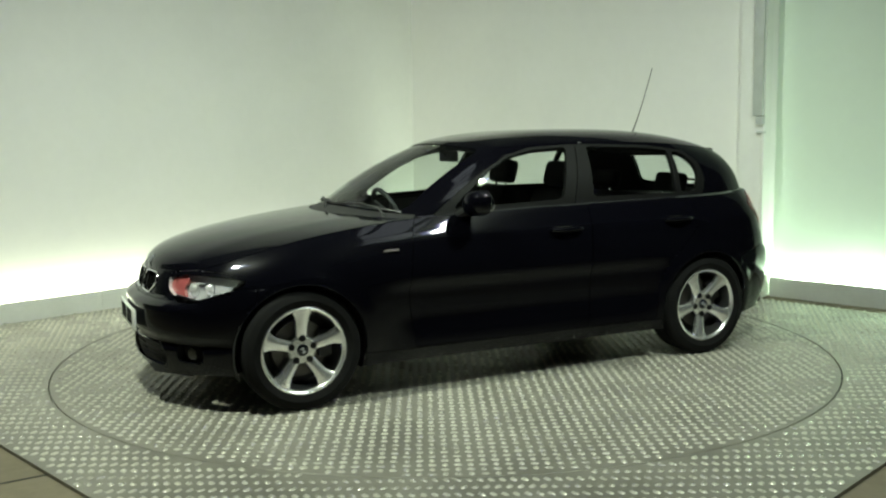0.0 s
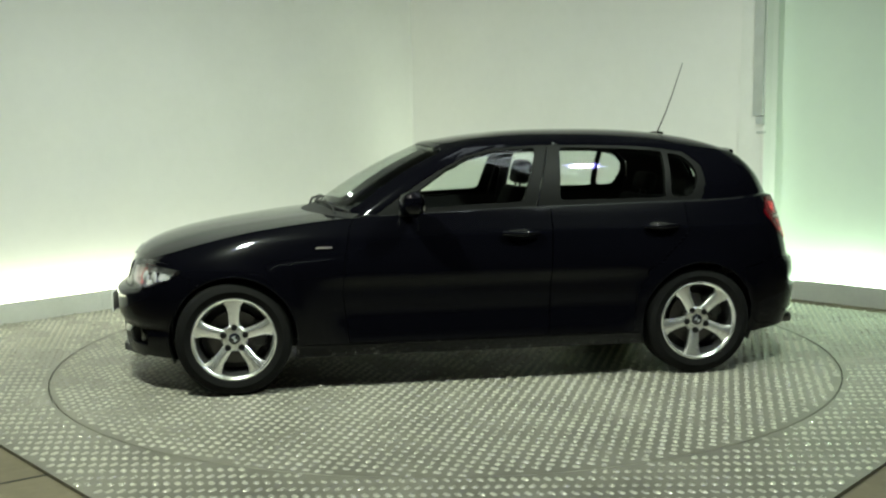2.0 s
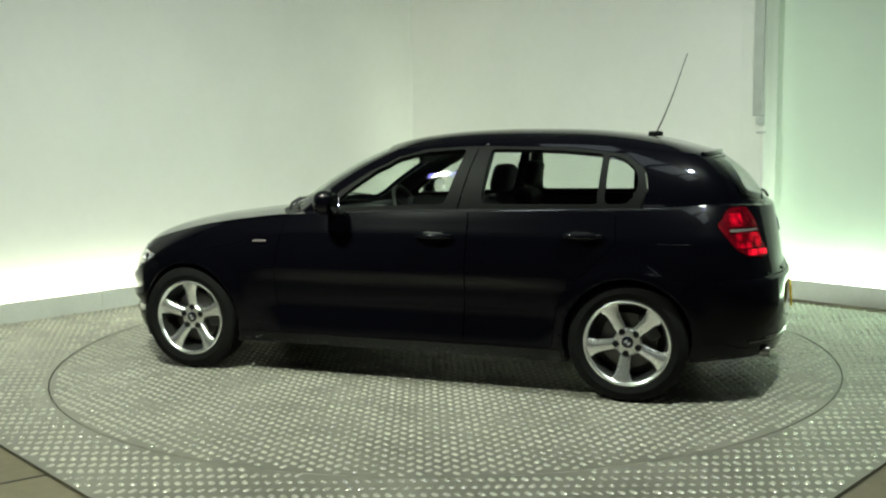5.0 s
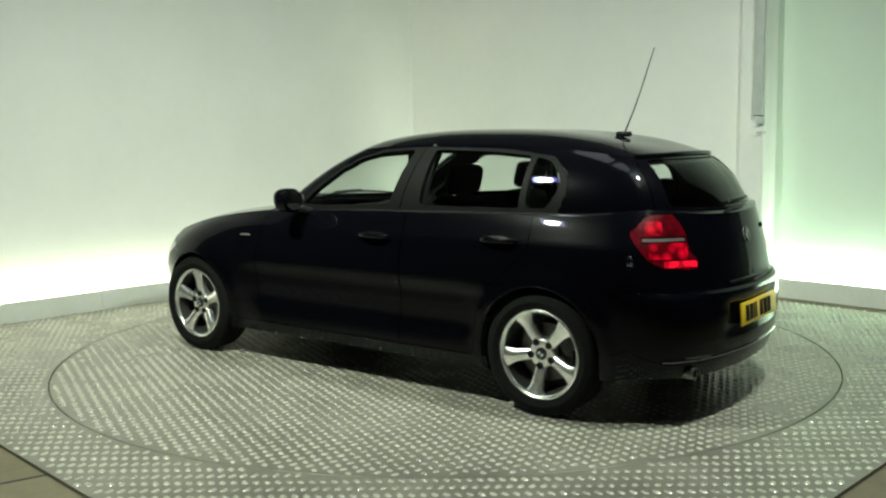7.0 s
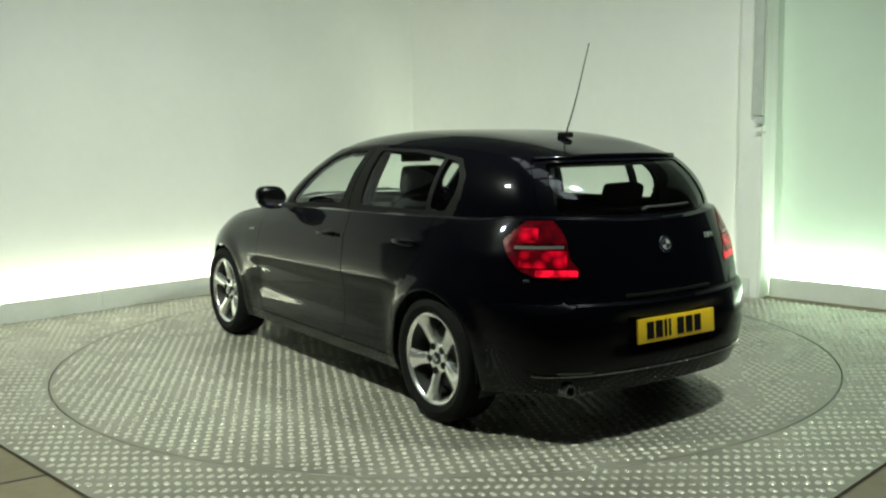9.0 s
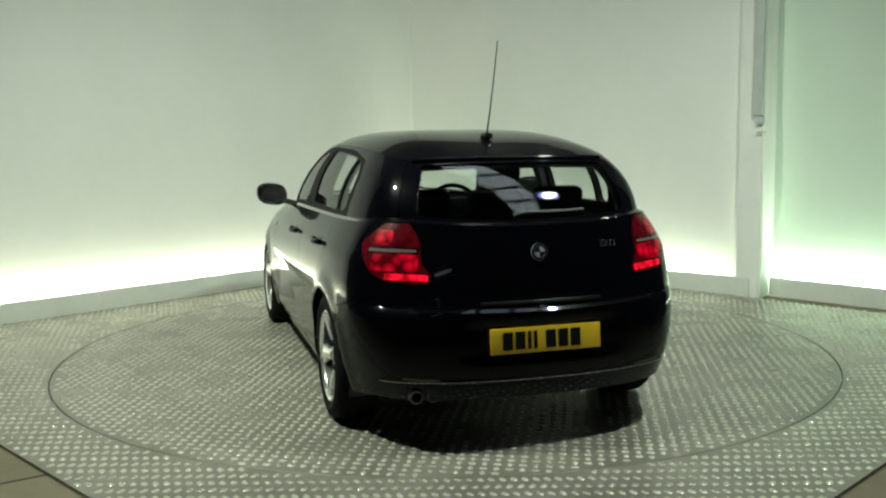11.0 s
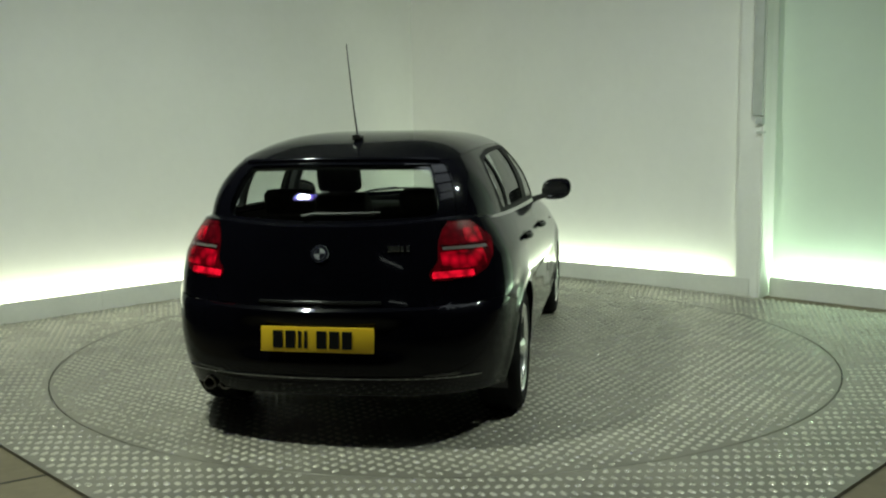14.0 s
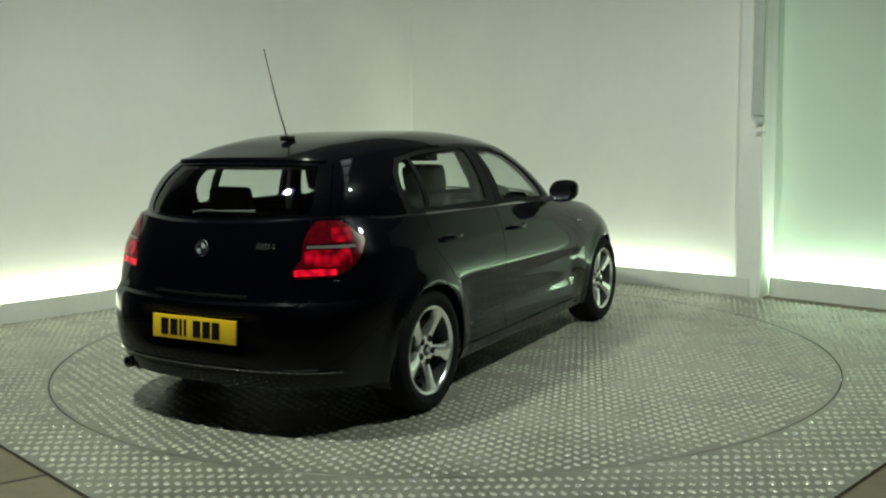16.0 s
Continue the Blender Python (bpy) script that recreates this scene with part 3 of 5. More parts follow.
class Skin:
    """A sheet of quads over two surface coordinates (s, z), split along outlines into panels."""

    def __init__(self, us, rows_at, point, n_rows):
        self.point = point
        self.nu, self.nv = len(us), n_rows
        self.uv = [[(u, z) for z in rows_at(u, n_rows)] for u in us]
        self.fixed = set()
        self.owner = {}
        self.order = []

    def cut(self, name, poly):
        """Moves the nearest points onto the outline and gives its inside to the panel."""
        xs, ys = [p[0] for p in poly], [p[1] for p in poly]
        lo, hi = (min(xs) - 0.06, min(ys) - 0.06), (max(xs) + 0.06, max(ys) + 0.06)
        near = [(i, j) for i in range(self.nu) for j in range(self.nv)
                if lo[0] <= self.uv[i][j][0] <= hi[0] and lo[1] <= self.uv[i][j][1] <= hi[1]]
        state = {k: in_poly(self.uv[k[0]][k[1]], poly) for k in near}
        moves = {}
        for (i, j) in near:
            for o in ((i + 1, j), (i, j + 1), (i + 1, j + 1)):
                if o in state and state[o] != state[(i, j)]:
                    p, q = Vector(self.uv[i][j]), Vector(self.uv[o[0]][o[1]])
                    best = None
                    for a, b in zip(poly, poly[1:] + poly[:1]):
                        a, b = Vector(a), Vector(b)
                        den = (q - p).x * (b - a).y - (q - p).y * (b - a).x
                        if abs(den) < 1e-12:
                            continue
                        t = ((a - p).x * (b - a).y - (a - p).y * (b - a).x) / den
                        w = ((a - p).x * (q - p).y - (a - p).y * (q - p).x) / den
                        if -1e-6 <= t <= 1 + 1e-6 and -1e-6 <= w <= 1 + 1e-6:
                            best = t
                            break
                    if best is None:
                        continue
                    c = p.lerp(q, best)
                    k = (i, j) if best < 0.5 else o
                    if k in self.fixed:
                        k = o if k == (i, j) else (i, j)
                    if k in self.fixed:
                        continue
                    edge_u = k[0] in (0, self.nu - 1)
                    edge_v = k[1] in (0, self.nv - 1)
                    d = (c - Vector(self.uv[k[0]][k[1]])).length
                    tgt = (self.uv[k[0]][k[1]][0] if edge_u else c.x, self.uv[k[0]][k[1]][1] if edge_v else c.y)
                    if k not in moves or d < moves[k][0]:
                        moves[k] = (d, tgt)
        for k, (d, c) in moves.items():
            self.uv[k[0]][k[1]] = c
            self.fixed.add(k)
        self.order.append((name, poly))

    def settle(self):
        for i in range(self.nu - 1):
            for j in range(self.nv - 1):
                c = [self.uv[a][b] for a, b in ((i, j), (i + 1, j), (i + 1, j + 1), (i, j + 1))]
                m = (sum(p[0] for p in c) / 4, sum(p[1] for p in c) / 4)
                who = "rest"
                for name, poly in self.order:
                    if in_poly(m, poly):
                        who = name
                self.owner[(i, j)] = who

    def panel(self, names, sides=(1, -1), lip=0.012, gap=0.0018, inset=0.0):
        """One mesh of the faces that belong to the named panels, with folded-in rims."""
        bm = bmesh.new()
        for sd in sides:
            seen = {}
            for (i, j), who in self.owner.items():
                if who not in names:
                    continue
                vs = []
                for k in ((i, j), (i + 1, j), (i + 1, j + 1), (i, j + 1)):
                    if k not in seen:
                        p = self.point(*self.uv[k[0]][k[1]], inset)
                        seen[k] = bm.verts.new((p.x, p.y * sd, p.z))
                    vs.append(seen[k])
                bm.faces.new(vs if sd > 0 else vs[::-1])
        if not bm.verts:
            return bm
        bmesh.ops.remove_doubles(bm, verts=bm.verts, dist=2e-4)
        bmesh.ops.recalc_face_normals(bm, faces=bm.faces)
        bm.normal_update()
        outward = sum((f.normal.dot(f.calc_center_median() - Vector((f.calc_center_median().x * 0.9, 0, 0.6))) * f.calc_area() for f in bm.faces))
        if outward < 0:
            bmesh.ops.reverse_faces(bm, faces=bm.faces)
        fold(bm, lip, gap)
        return bm


def fold(bm, lip, gap):
    """Folds the open rim of a sheet inwards, leaving a narrow shut line."""
    bm.normal_update()
    rim = [e for e in bm.edges if e.is_boundary]
    where, shift = {}, {}
    for e in rim:
        f = e.link_faces[0]
        c = f.calc_center_median()
        for v in e.verts:
            shift.setdefault(v, Vector((0, 0, 0)))
            d = (c - v.co)
            ed = (e.verts[1].co - e.verts[0].co).normalized()
            d -= ed * d.dot(ed)
            shift[v] += d.normalized() if d.length > 1e-6 else Vector((0, 0, 0))
    for v, d in shift.items():
        n = v.normal.copy()
        v.co += d.normalized() * gap if d.length > 1e-6 else Vector((0, 0, 0))
        where[v] = bm.verts.new(v.co - n * lip)
    for e in rim:
        a, b = e.link_loops[0].vert, e.link_loops[0].link_loop_next.vert
        try:
            bm.faces.new((b, a, where[a], where[b]))
        except ValueError:
            pass
    bm.normal_update()


def lower_rows(s, n):
    lo, hi = wrap_limits(s)
    return [lo + (hi - lo) * k / (n - 1) for k in range(n)]


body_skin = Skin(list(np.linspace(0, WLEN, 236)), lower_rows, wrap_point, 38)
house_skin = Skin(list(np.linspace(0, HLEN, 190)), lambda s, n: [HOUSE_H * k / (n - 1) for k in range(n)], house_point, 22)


def xz(points):
    return [(s_at_x(x), z) for x, z in points]


def qz(points):
    return [(s_at_row(q), z) for q, z in points]


def arch(ax, r, low=0.0, n=40):
    pts = [(s_at_x(ax + r * math.cos(radians(a))), 0.316 + r * math.sin(radians(a))) for a in np.linspace(-38, 218, n)]
    return pts


ARCH_R = 0.347
body_skin.cut("hole", arch(1.33, ARCH_R))
body_skin.cut("hole", arch(-1.33, ARCH_R))
LAMP_TAIL = rounded(qz([(15.12, 0.935), (15.80, 1.018), (16.75, 1.018), (16.98, 0.985), (17.18, 0.93), (17.27, 0.845), (17.55, 0.795), (17.50, 0.760), (16.35, 0.768), (15.78, 0.803), (15.38, 0.870)]), 0.016)
body_skin.cut("tail_lamp", LAMP_TAIL)
LAMP_HEAD = rounded(qz([(1.85, 0.688), (2.5, 0.708), (3.2, 0.716), (4.2, 0.712), (5.00, 0.690), (4.6, 0.634), (4.0, 0.606), (3.4, 0.580), (2.7, 0.574), (2.1, 0.615)]), 0.016)
body_skin.cut("head_lamp", LAMP_HEAD)
KIDNEY = rounded(qz([(0.12, 0.588), (0.08, 0.685), (0.55, 0.697), (1.25, 0.694), (1.36, 0.65), (1.05, 0.586)]), 0.03)
body_skin.cut("grille", KIDNEY)
INTAKE = rounded(qz([(-1, 0.23), (-1, 0.345), (1.9, 0.345), (2.35, 0.315), (2.2, 0.23)]), 0.03)
body_skin.cut("intake", INTAKE)
FOG = rounded(qz([(2.75, 0.27), (2.75, 0.36), (3.6, 0.355), (3.75, 0.31), (3.5, 0.265)]), 0.02)
body_skin.cut("fog_recess", FOG)
body_skin.cut("front_bumper", qz([(-1, 0.0), (-1, 0.575), (2.3, 0.575), (3.6, 0.60), (4.5, 0.655), (5.25, 0.66)]) + [(s_at_x(1.56), 0.575), (s_at_x(1.63), 0.30), (s_at_x(1.60), 0.0)])
body_skin.cut("rear_bumper", [(s_at_x(-1.56), 0.0), (s_at_x(-1.60), 0.42), (s_at_x(-1.62), 0.62)] + qz([(15.3, 0.67), (16.6, 0.655), (21, 0.645), (21, 0.0)]))
body_skin.cut("tailgate", qz([(21, 0.649), (17.55, 0.655), (17.15, 0.72), (17.0, 0.90), (16.75, 1.2), (21, 1.2)]))
body_skin.cut("front_door", xz([(0.70, 0.27), (0.735, 0.55), (0.70, 0.90), (0.58, 1.2), (-0.44, 1.2), (-0.455, 0.9), (-0.43, 0.27)]))
body_skin.cut("rear_door", xz([(-0.433, 0.27), (-0.458, 0.9), (-0.443, 1.2), (-1.30, 1.2), (-1.27, 0.85), (-1.13, 0.70), (-1.02, 0.62), (-0.955, 0.48), (-0.93, 0.27)]))
body_skin.cut("sill", xz([(0.985, 0.0), (0.985, 0.262), (-0.985, 0.262), (-0.985, 0.0)]))
body_skin.order = body_skin.order[7:] + body_skin.order[2:7] + body_skin.order[:2]      # openings overrule panels
body_skin.settle()


def gh(points):
    return [(h_at_row(q), v * HOUSE_H) for q, v in points]


SCREEN = rounded([(-0.2, 0.02)] + gh([(2.72, 0.05), (2.66, 0.93)]) + [(-0.2, 0.378)], 0.05)
SIDE_F = rounded(gh([(4.22, 0.07), (4.20, 0.62), (4.32, 0.80), (4.75, 0.885), (5.72, 0.90), (5.70, 0.09)]), 0.03)
SIDE_R = rounded(gh([(6.20, 0.09), (6.14, 0.90), (7.0, 0.88), (7.60, 0.84), (7.58, 0.075)]), 0.025)
QUARTER = rounded(gh([(7.69, 0.075), (7.70, 0.83), (7.98, 0.77), (8.20, 0.56), (8.22, 0.34), (8.06, 0.08)]), 0.035)
REAR = rounded([(HLEN + 0.2, 0.02)] + gh([(11.45, 0.055), (11.52, 0.88)]) + [(HLEN + 0.2, 0.345)], 0.05)
house_skin.cut("tailgate", [(HLEN + 0.2, -0.1)] + gh([(11.02, -0.2), (11.05, 0.93)]) + [(HLEN + 0.2, 0.375)])
house_skin.cut("front_frame", gh([(4.02, -0.2), (4.05, 0.55), (4.15, 0.83), (4.6, 0.945), (5.93, 0.955), (5.90, -0.2)]))
house_skin.cut("rear_frame", gh([(5.91, -0.2), (5.94, 0.955), (7.2, 0.94), (8.02, 0.86), (8.36, 0.60), (8.40, 0.30), (8.15, -0.2)]))
for nm, pl in (("screen", SCREEN), ("side_f", SIDE_F), ("side_r", SIDE_R), ("quarter", QUARTER), ("rear", REAR)):
    house_skin.cut(nm, pl)
house_skin.settle()


def outline_on(point, poly, inset, sd, closed=True):
    pts = []
    n = len(poly)
    for k in range(n if closed else n - 1):
        a, b = Vector(poly[k]), Vector(poly[(k + 1) % n])
        m = max(1, int((b - a).length / 0.03))
        for j in range(m):
            c = a.lerp(b, j / m)
            p = point(c.x, c.y, inset)
            pts.append(Vector((p.x, p.y * sd, p.z)))
    return pts


# ---------- the car: parts ----------
car = new("car")
tagged(car, "glossy black five-door hatchback with silver five-spoke wheels", "car")


def both(name, skin, names, material, label="", split=True, **kw):
    if not split:
        return [part(name, skin.panel(names, **kw), material, car, label)]
    return [part(name, skin.panel(names, (sd,), **kw), material, car, label) for sd in (1, -1)]


both("wing", body_skin, ("rest",), PAINT)
front_bumper = both("front_bumper", body_skin, ("front_bumper",), PAINT, split=False)[0]
rear_bumper = both("rear_bumper", body_skin, ("rear_bumper",), PAINT, split=False)[0]
both("sill", body_skin, ("sill",), PAINT)
front_doors = both("front_door", body_skin, ("front_door",), PAINT)
rear_doors = both("rear_door", body_skin, ("rear_door",), PAINT)
tailgate = both("tailgate", body_skin, ("tailgate",), PAINT, split=False)[0]
part("tailgate_frame", house_skin.panel(("tailgate",)), PAINT, tailgate)
for sd, fd, rd in ((1, front_doors[0], rear_doors[0]), (-1, front_doors[1], rear_doors[1])):
    part("window_frame", house_skin.panel(("front_frame",), (sd,), lip=0.03), FRAME, fd)
    part("window_frame", house_skin.panel(("rear_frame",), (sd,), lip=0.03), FRAME, rd)
    part("window", house_skin.panel(("side_f",), (sd,), lip=0.003, gap=-0.002, inset=0.007), WINGLASS, fd, "clear front door glass")
    part("window", house_skin.panel(("side_r",), (sd,), lip=0.003, gap=-0.002, inset=0.007), WINGLASS, rd, "clear rear door glass")
    part("quarter_window", house_skin.panel(("quarter",), (sd,), lip=0.003, gap=-0.002, inset=0.007), WINGLASS, rd, "small quarter glass")
part("cabin_frame", house_skin.panel(("rest",), lip=0.03), PAINT, car)
part("windscreen", house_skin.panel(("screen",), lip=0.003, gap=-0.002, inset=0.006), WINGLASS, car, "raked clear windscreen")
part("rear_window", house_skin.panel(("rear",), lip=0.003, gap=-0.002, inset=0.006), WINGLASS, tailgate, "tinted rear window")


def spline_z(table, t):
    """Smooth curve through (x, z) rows at t from 0 to 1."""
    q = t * (len(table) - 1)
    k = min(int(q), len(table) - 2)
    f = q - k
    p = [np.array(table[min(max(k + o, 0), len(table) - 1)]) for o in (-1, 0, 1, 2)]
    v = 0.5 * (2 * p[1] + (p[2] - p[0]) * f + (2 * p[0] - 5 * p[1] + 4 * p[2] - p[3]) * f * f + (3 * p[1] - p[0] - 3 * p[2] + p[3]) * f ** 3)
    return Vector((v[0], 0, v[1]))


HOOD_MID = [(1.954, 0.705), (1.938, 0.752), (1.86, 0.808), (1.71, 0.860), (1.50, 0.902), (1.28, 0.932), (1.10, 0.952), (0.955, 0.967)]
HOOD_Q = [2.05, 2.9, 3.7, 4.5, 5.3, 6.2, 7.1, 8.0]


def hood_edge(t):
    q = float(np.interp(t, np.linspace(0, 1, 8), HOOD_Q)) if t > 0 else 2.05
    r = spline(WRAP, q)
    p = wrap_point(s_at_row(q), r[4])
    return p + Vector((0, 0, 0.001))


def nose_edge(w):
    q = 2.05 * w
    return wrap_point(s_at_row(q), spline(WRAP, q)[4])


def hood():
    bm = bmesh.new()
    n_u, n_w = 44, 16
    grid = []
    for i in range(n_u + 1):
        t = (i / n_u) ** 1.35
        e, c = hood_edge(t), spline_z(HOOD_MID, t)
        row = []
        for j in range(-n_w, n_w + 1):
            w = abs(j) / n_w
            fx = c.x + (e.x - c.x) * w ** 2
            fz = c.z + (e.z - c.z) * w ** 2.2
            fy = e.y * w
            fz += 0.002 * math.exp(-((fy - 0.45) / 0.06) ** 2) * smooth(0.0, 0.25, t)      # bonnet ridges
            if t < 0.12:                               # meet the nose line
                k = smooth(0.12, 0.0, t)
                ne = nose_edge(w)
                fx, fy, fz = fx + (ne.x - fx) * k, fy + (ne.y - fy) * k, fz + (ne.z - fz) * k
            row.append(bm.verts.new((fx, fy * (1 if j >= 0 else -1), fz)))
        grid.append(row)
    for a, b in zip(grid, grid[1:]):
        for j in range(2 * n_w):
            bm.faces.new((a[j], b[j], b[j + 1], a[j + 1]))
    bmesh.ops.recalc_face_normals(bm, faces=bm.faces)
    bm.normal_update()
    if sum(f.normal.z for f in bm.faces) < 0:
        bmesh.ops.reverse_faces(bm, faces=bm.faces)
    fold(bm, 0.012, 0.0015)
    return bm


bonnet = part("bonnet", hood(), PAINT, car)

ROOF_MID = [(0.180, 1.370), (-0.05, 1.407), (-0.35, 1.434), (-0.70, 1.440), (-1.05, 1.428), (-1.34, 1.392), (-1.56, 1.344), (-1.732, 1.300)]


def roof_sheet():
    bm = bmesh.new()
    n_u, n_w = 48, 18
    grid = []
    for i in range(n_u + 1):
        t = i / n_u
        c = spline_z(ROOF_MID, t)
        e = Vector(spline(HOUSE, 3.0 + 8.0 * t)[3:])
        row = []
        for j in range(-n_w, n_w + 1):
            w = abs(j) / n_w
            f = Vector(spline(HOUSE, 3.0 * w)[3:])
            r = Vector(spline(HOUSE, 14.0 - 3.0 * w)[3:])
            p = Vector((c.x + (e.x - c.x) * w ** 2, e.y * w, c.z + (e.z - c.z) * w ** 4.4))
            kf, kr = smooth(0.14, 0.0, t), smooth(0.88, 1.0, t)
            p = p.lerp(f, kf).lerp(r, kr)
            row.append(bm.verts.new((p.x, p.y * (1 if j >= 0 else -1), p.z)))
        grid.append(row)
    for a, b in zip(grid, grid[1:]):
        for j in range(2 * n_w):
            bm.faces.new((a[j], b[j], b[j + 1], a[j + 1]))
    bmesh.ops.recalc_face_normals(bm, faces=bm.faces)
    bm.normal_update()
    if sum(f.normal.z for f in bm.faces) < 0:
        bmesh.ops.reverse_faces(bm, faces=bm.faces)
    fold(bm, 0.02, 0.0)
    return bm


roof = part("roof", roof_sheet(), PAINT, car)


def ribbon(a, b):
    """Sheet between two equal runs of points."""
    bm = bmesh.new()
    va, vb = [bm.verts.new(p) for p in a], [bm.verts.new(p) for p in b]
    for k in range(len(a) - 1):
        bm.faces.new((va[k], va[k + 1], vb[k + 1], vb[k]))
    bmesh.ops.recalc_face_normals(bm, faces=bm.faces)
    return bm


# belt ledge between lower body and glass, from the cowl round to the tail
def belt(sd, q0, q1, g0, g1, n=60):
    a, b = [], []
    for k in range(n + 1):
        q = q0 + (q1 - q0) * k / n
        p = wrap_point(s_at_row(q), spline(WRAP, q)[4])
        if q < 15:
            g = float(np.interp(-p.x, -HOUSE[3:11, 0], np.arange(3, 11)))
        else:
            g = float(np.interp(-p.y, -HOUSE[10:, 1], np.arange(10, 15)))
        h = house_point(h_at_row(max(g0, g)), 0.006)
        p = p + Vector((0, 0, -0.003))
        a.append((p.x, p.y * sd, p.z))
        b.append((h.x, h.y * sd, h.z))
    return ribbon(a, b)


for sd in (1, -1):
    part("belt_moulding", belt(sd, 8.0, 14.6, 3.0, 9.5), GLOSS, car)
    part("rear_shoulder", belt(sd, 14.5, 20.0, 9.0, 14.0), PAINT, car)

# cowl below the windscreen, with wipers
cowl_a, cowl_b = [], []
for k in range(-20, 21):
    w = k / 20
    e = hood_edge(1.0)
    cowl_a.append((0.957 + (e.x - 0.957) * w * w, e.y * w, 0.966 + (e.z - 0.972) * abs(w) ** 2.6))
    p = house_point(h_at_row(3.3 * abs(w)), 0.012)
    cowl_b.append((p.x, p.y * (1 if w >= 0 else -1), p.z))
part("cowl", ribbon(cowl_a, cowl_b), PLASTIC, car, "black plastic scuttle panel")


def wiper(y0, y1, s0, s1):
    pts = []
    for k in range(13):
        f = k / 12
        y = y0 + (y1 - y0) * f
        q = float(np.interp(abs(y), HOUSE[:4, 1], [0, 1, 2, 3]))
        p = house_point(h_at_row(q), 0.012 + 0.012 * math.sin(math.pi * f), -0.010)
        pts.append((p.x, y, p.z))
    return pts


for y0, y1 in ((0.62, 0.02), (0.05, -0.58)):
    w = part("wiper", tube(wiper(y0, y1, 0, 1), 0.008, 6), PLASTIC, car)
    p0 = wiper(y0, y1, 0, 1)
    part("wiper_arm", tube([(p0[6][0] + 0.004, p0[6][1], p0[6][2] + 0.010), (p0[2][0] + 0.03, p0[2][1], p0[2][2] + 0.006), (p0[1][0] + 0.05, p0[1][1], 0.966)], 0.007, 6, 1.3), PLASTIC, w)

# ---------- lamps ----------
def lens_sheet(poly, sd, inset, z0=-9, z1=9, s0=-9, s1=99, lip=0.01):
    """Part of a lamp's lens inside its outline, between two heights."""
    n_s, n_z = 46, 24
    xs, ys = [p[0] for p in poly], [p[1] for p in poly]
    a, b, lo, hi = max(min(xs), s0), min(max(xs), s1), max(min(ys), z0), min(max(ys), z1)
    sk = Skin(list(np.linspace(a - 0.005, b + 0.005, n_s)), lambda s, n: list(np.linspace(lo - 0.002, hi + 0.002, n)), wrap_point, n_z)
    sk.cut("lens", poly)
    sk.settle()
    bm = sk.panel(("lens",), (sd,), lip=lip, gap=0.0015, inset=inset)
    return bm


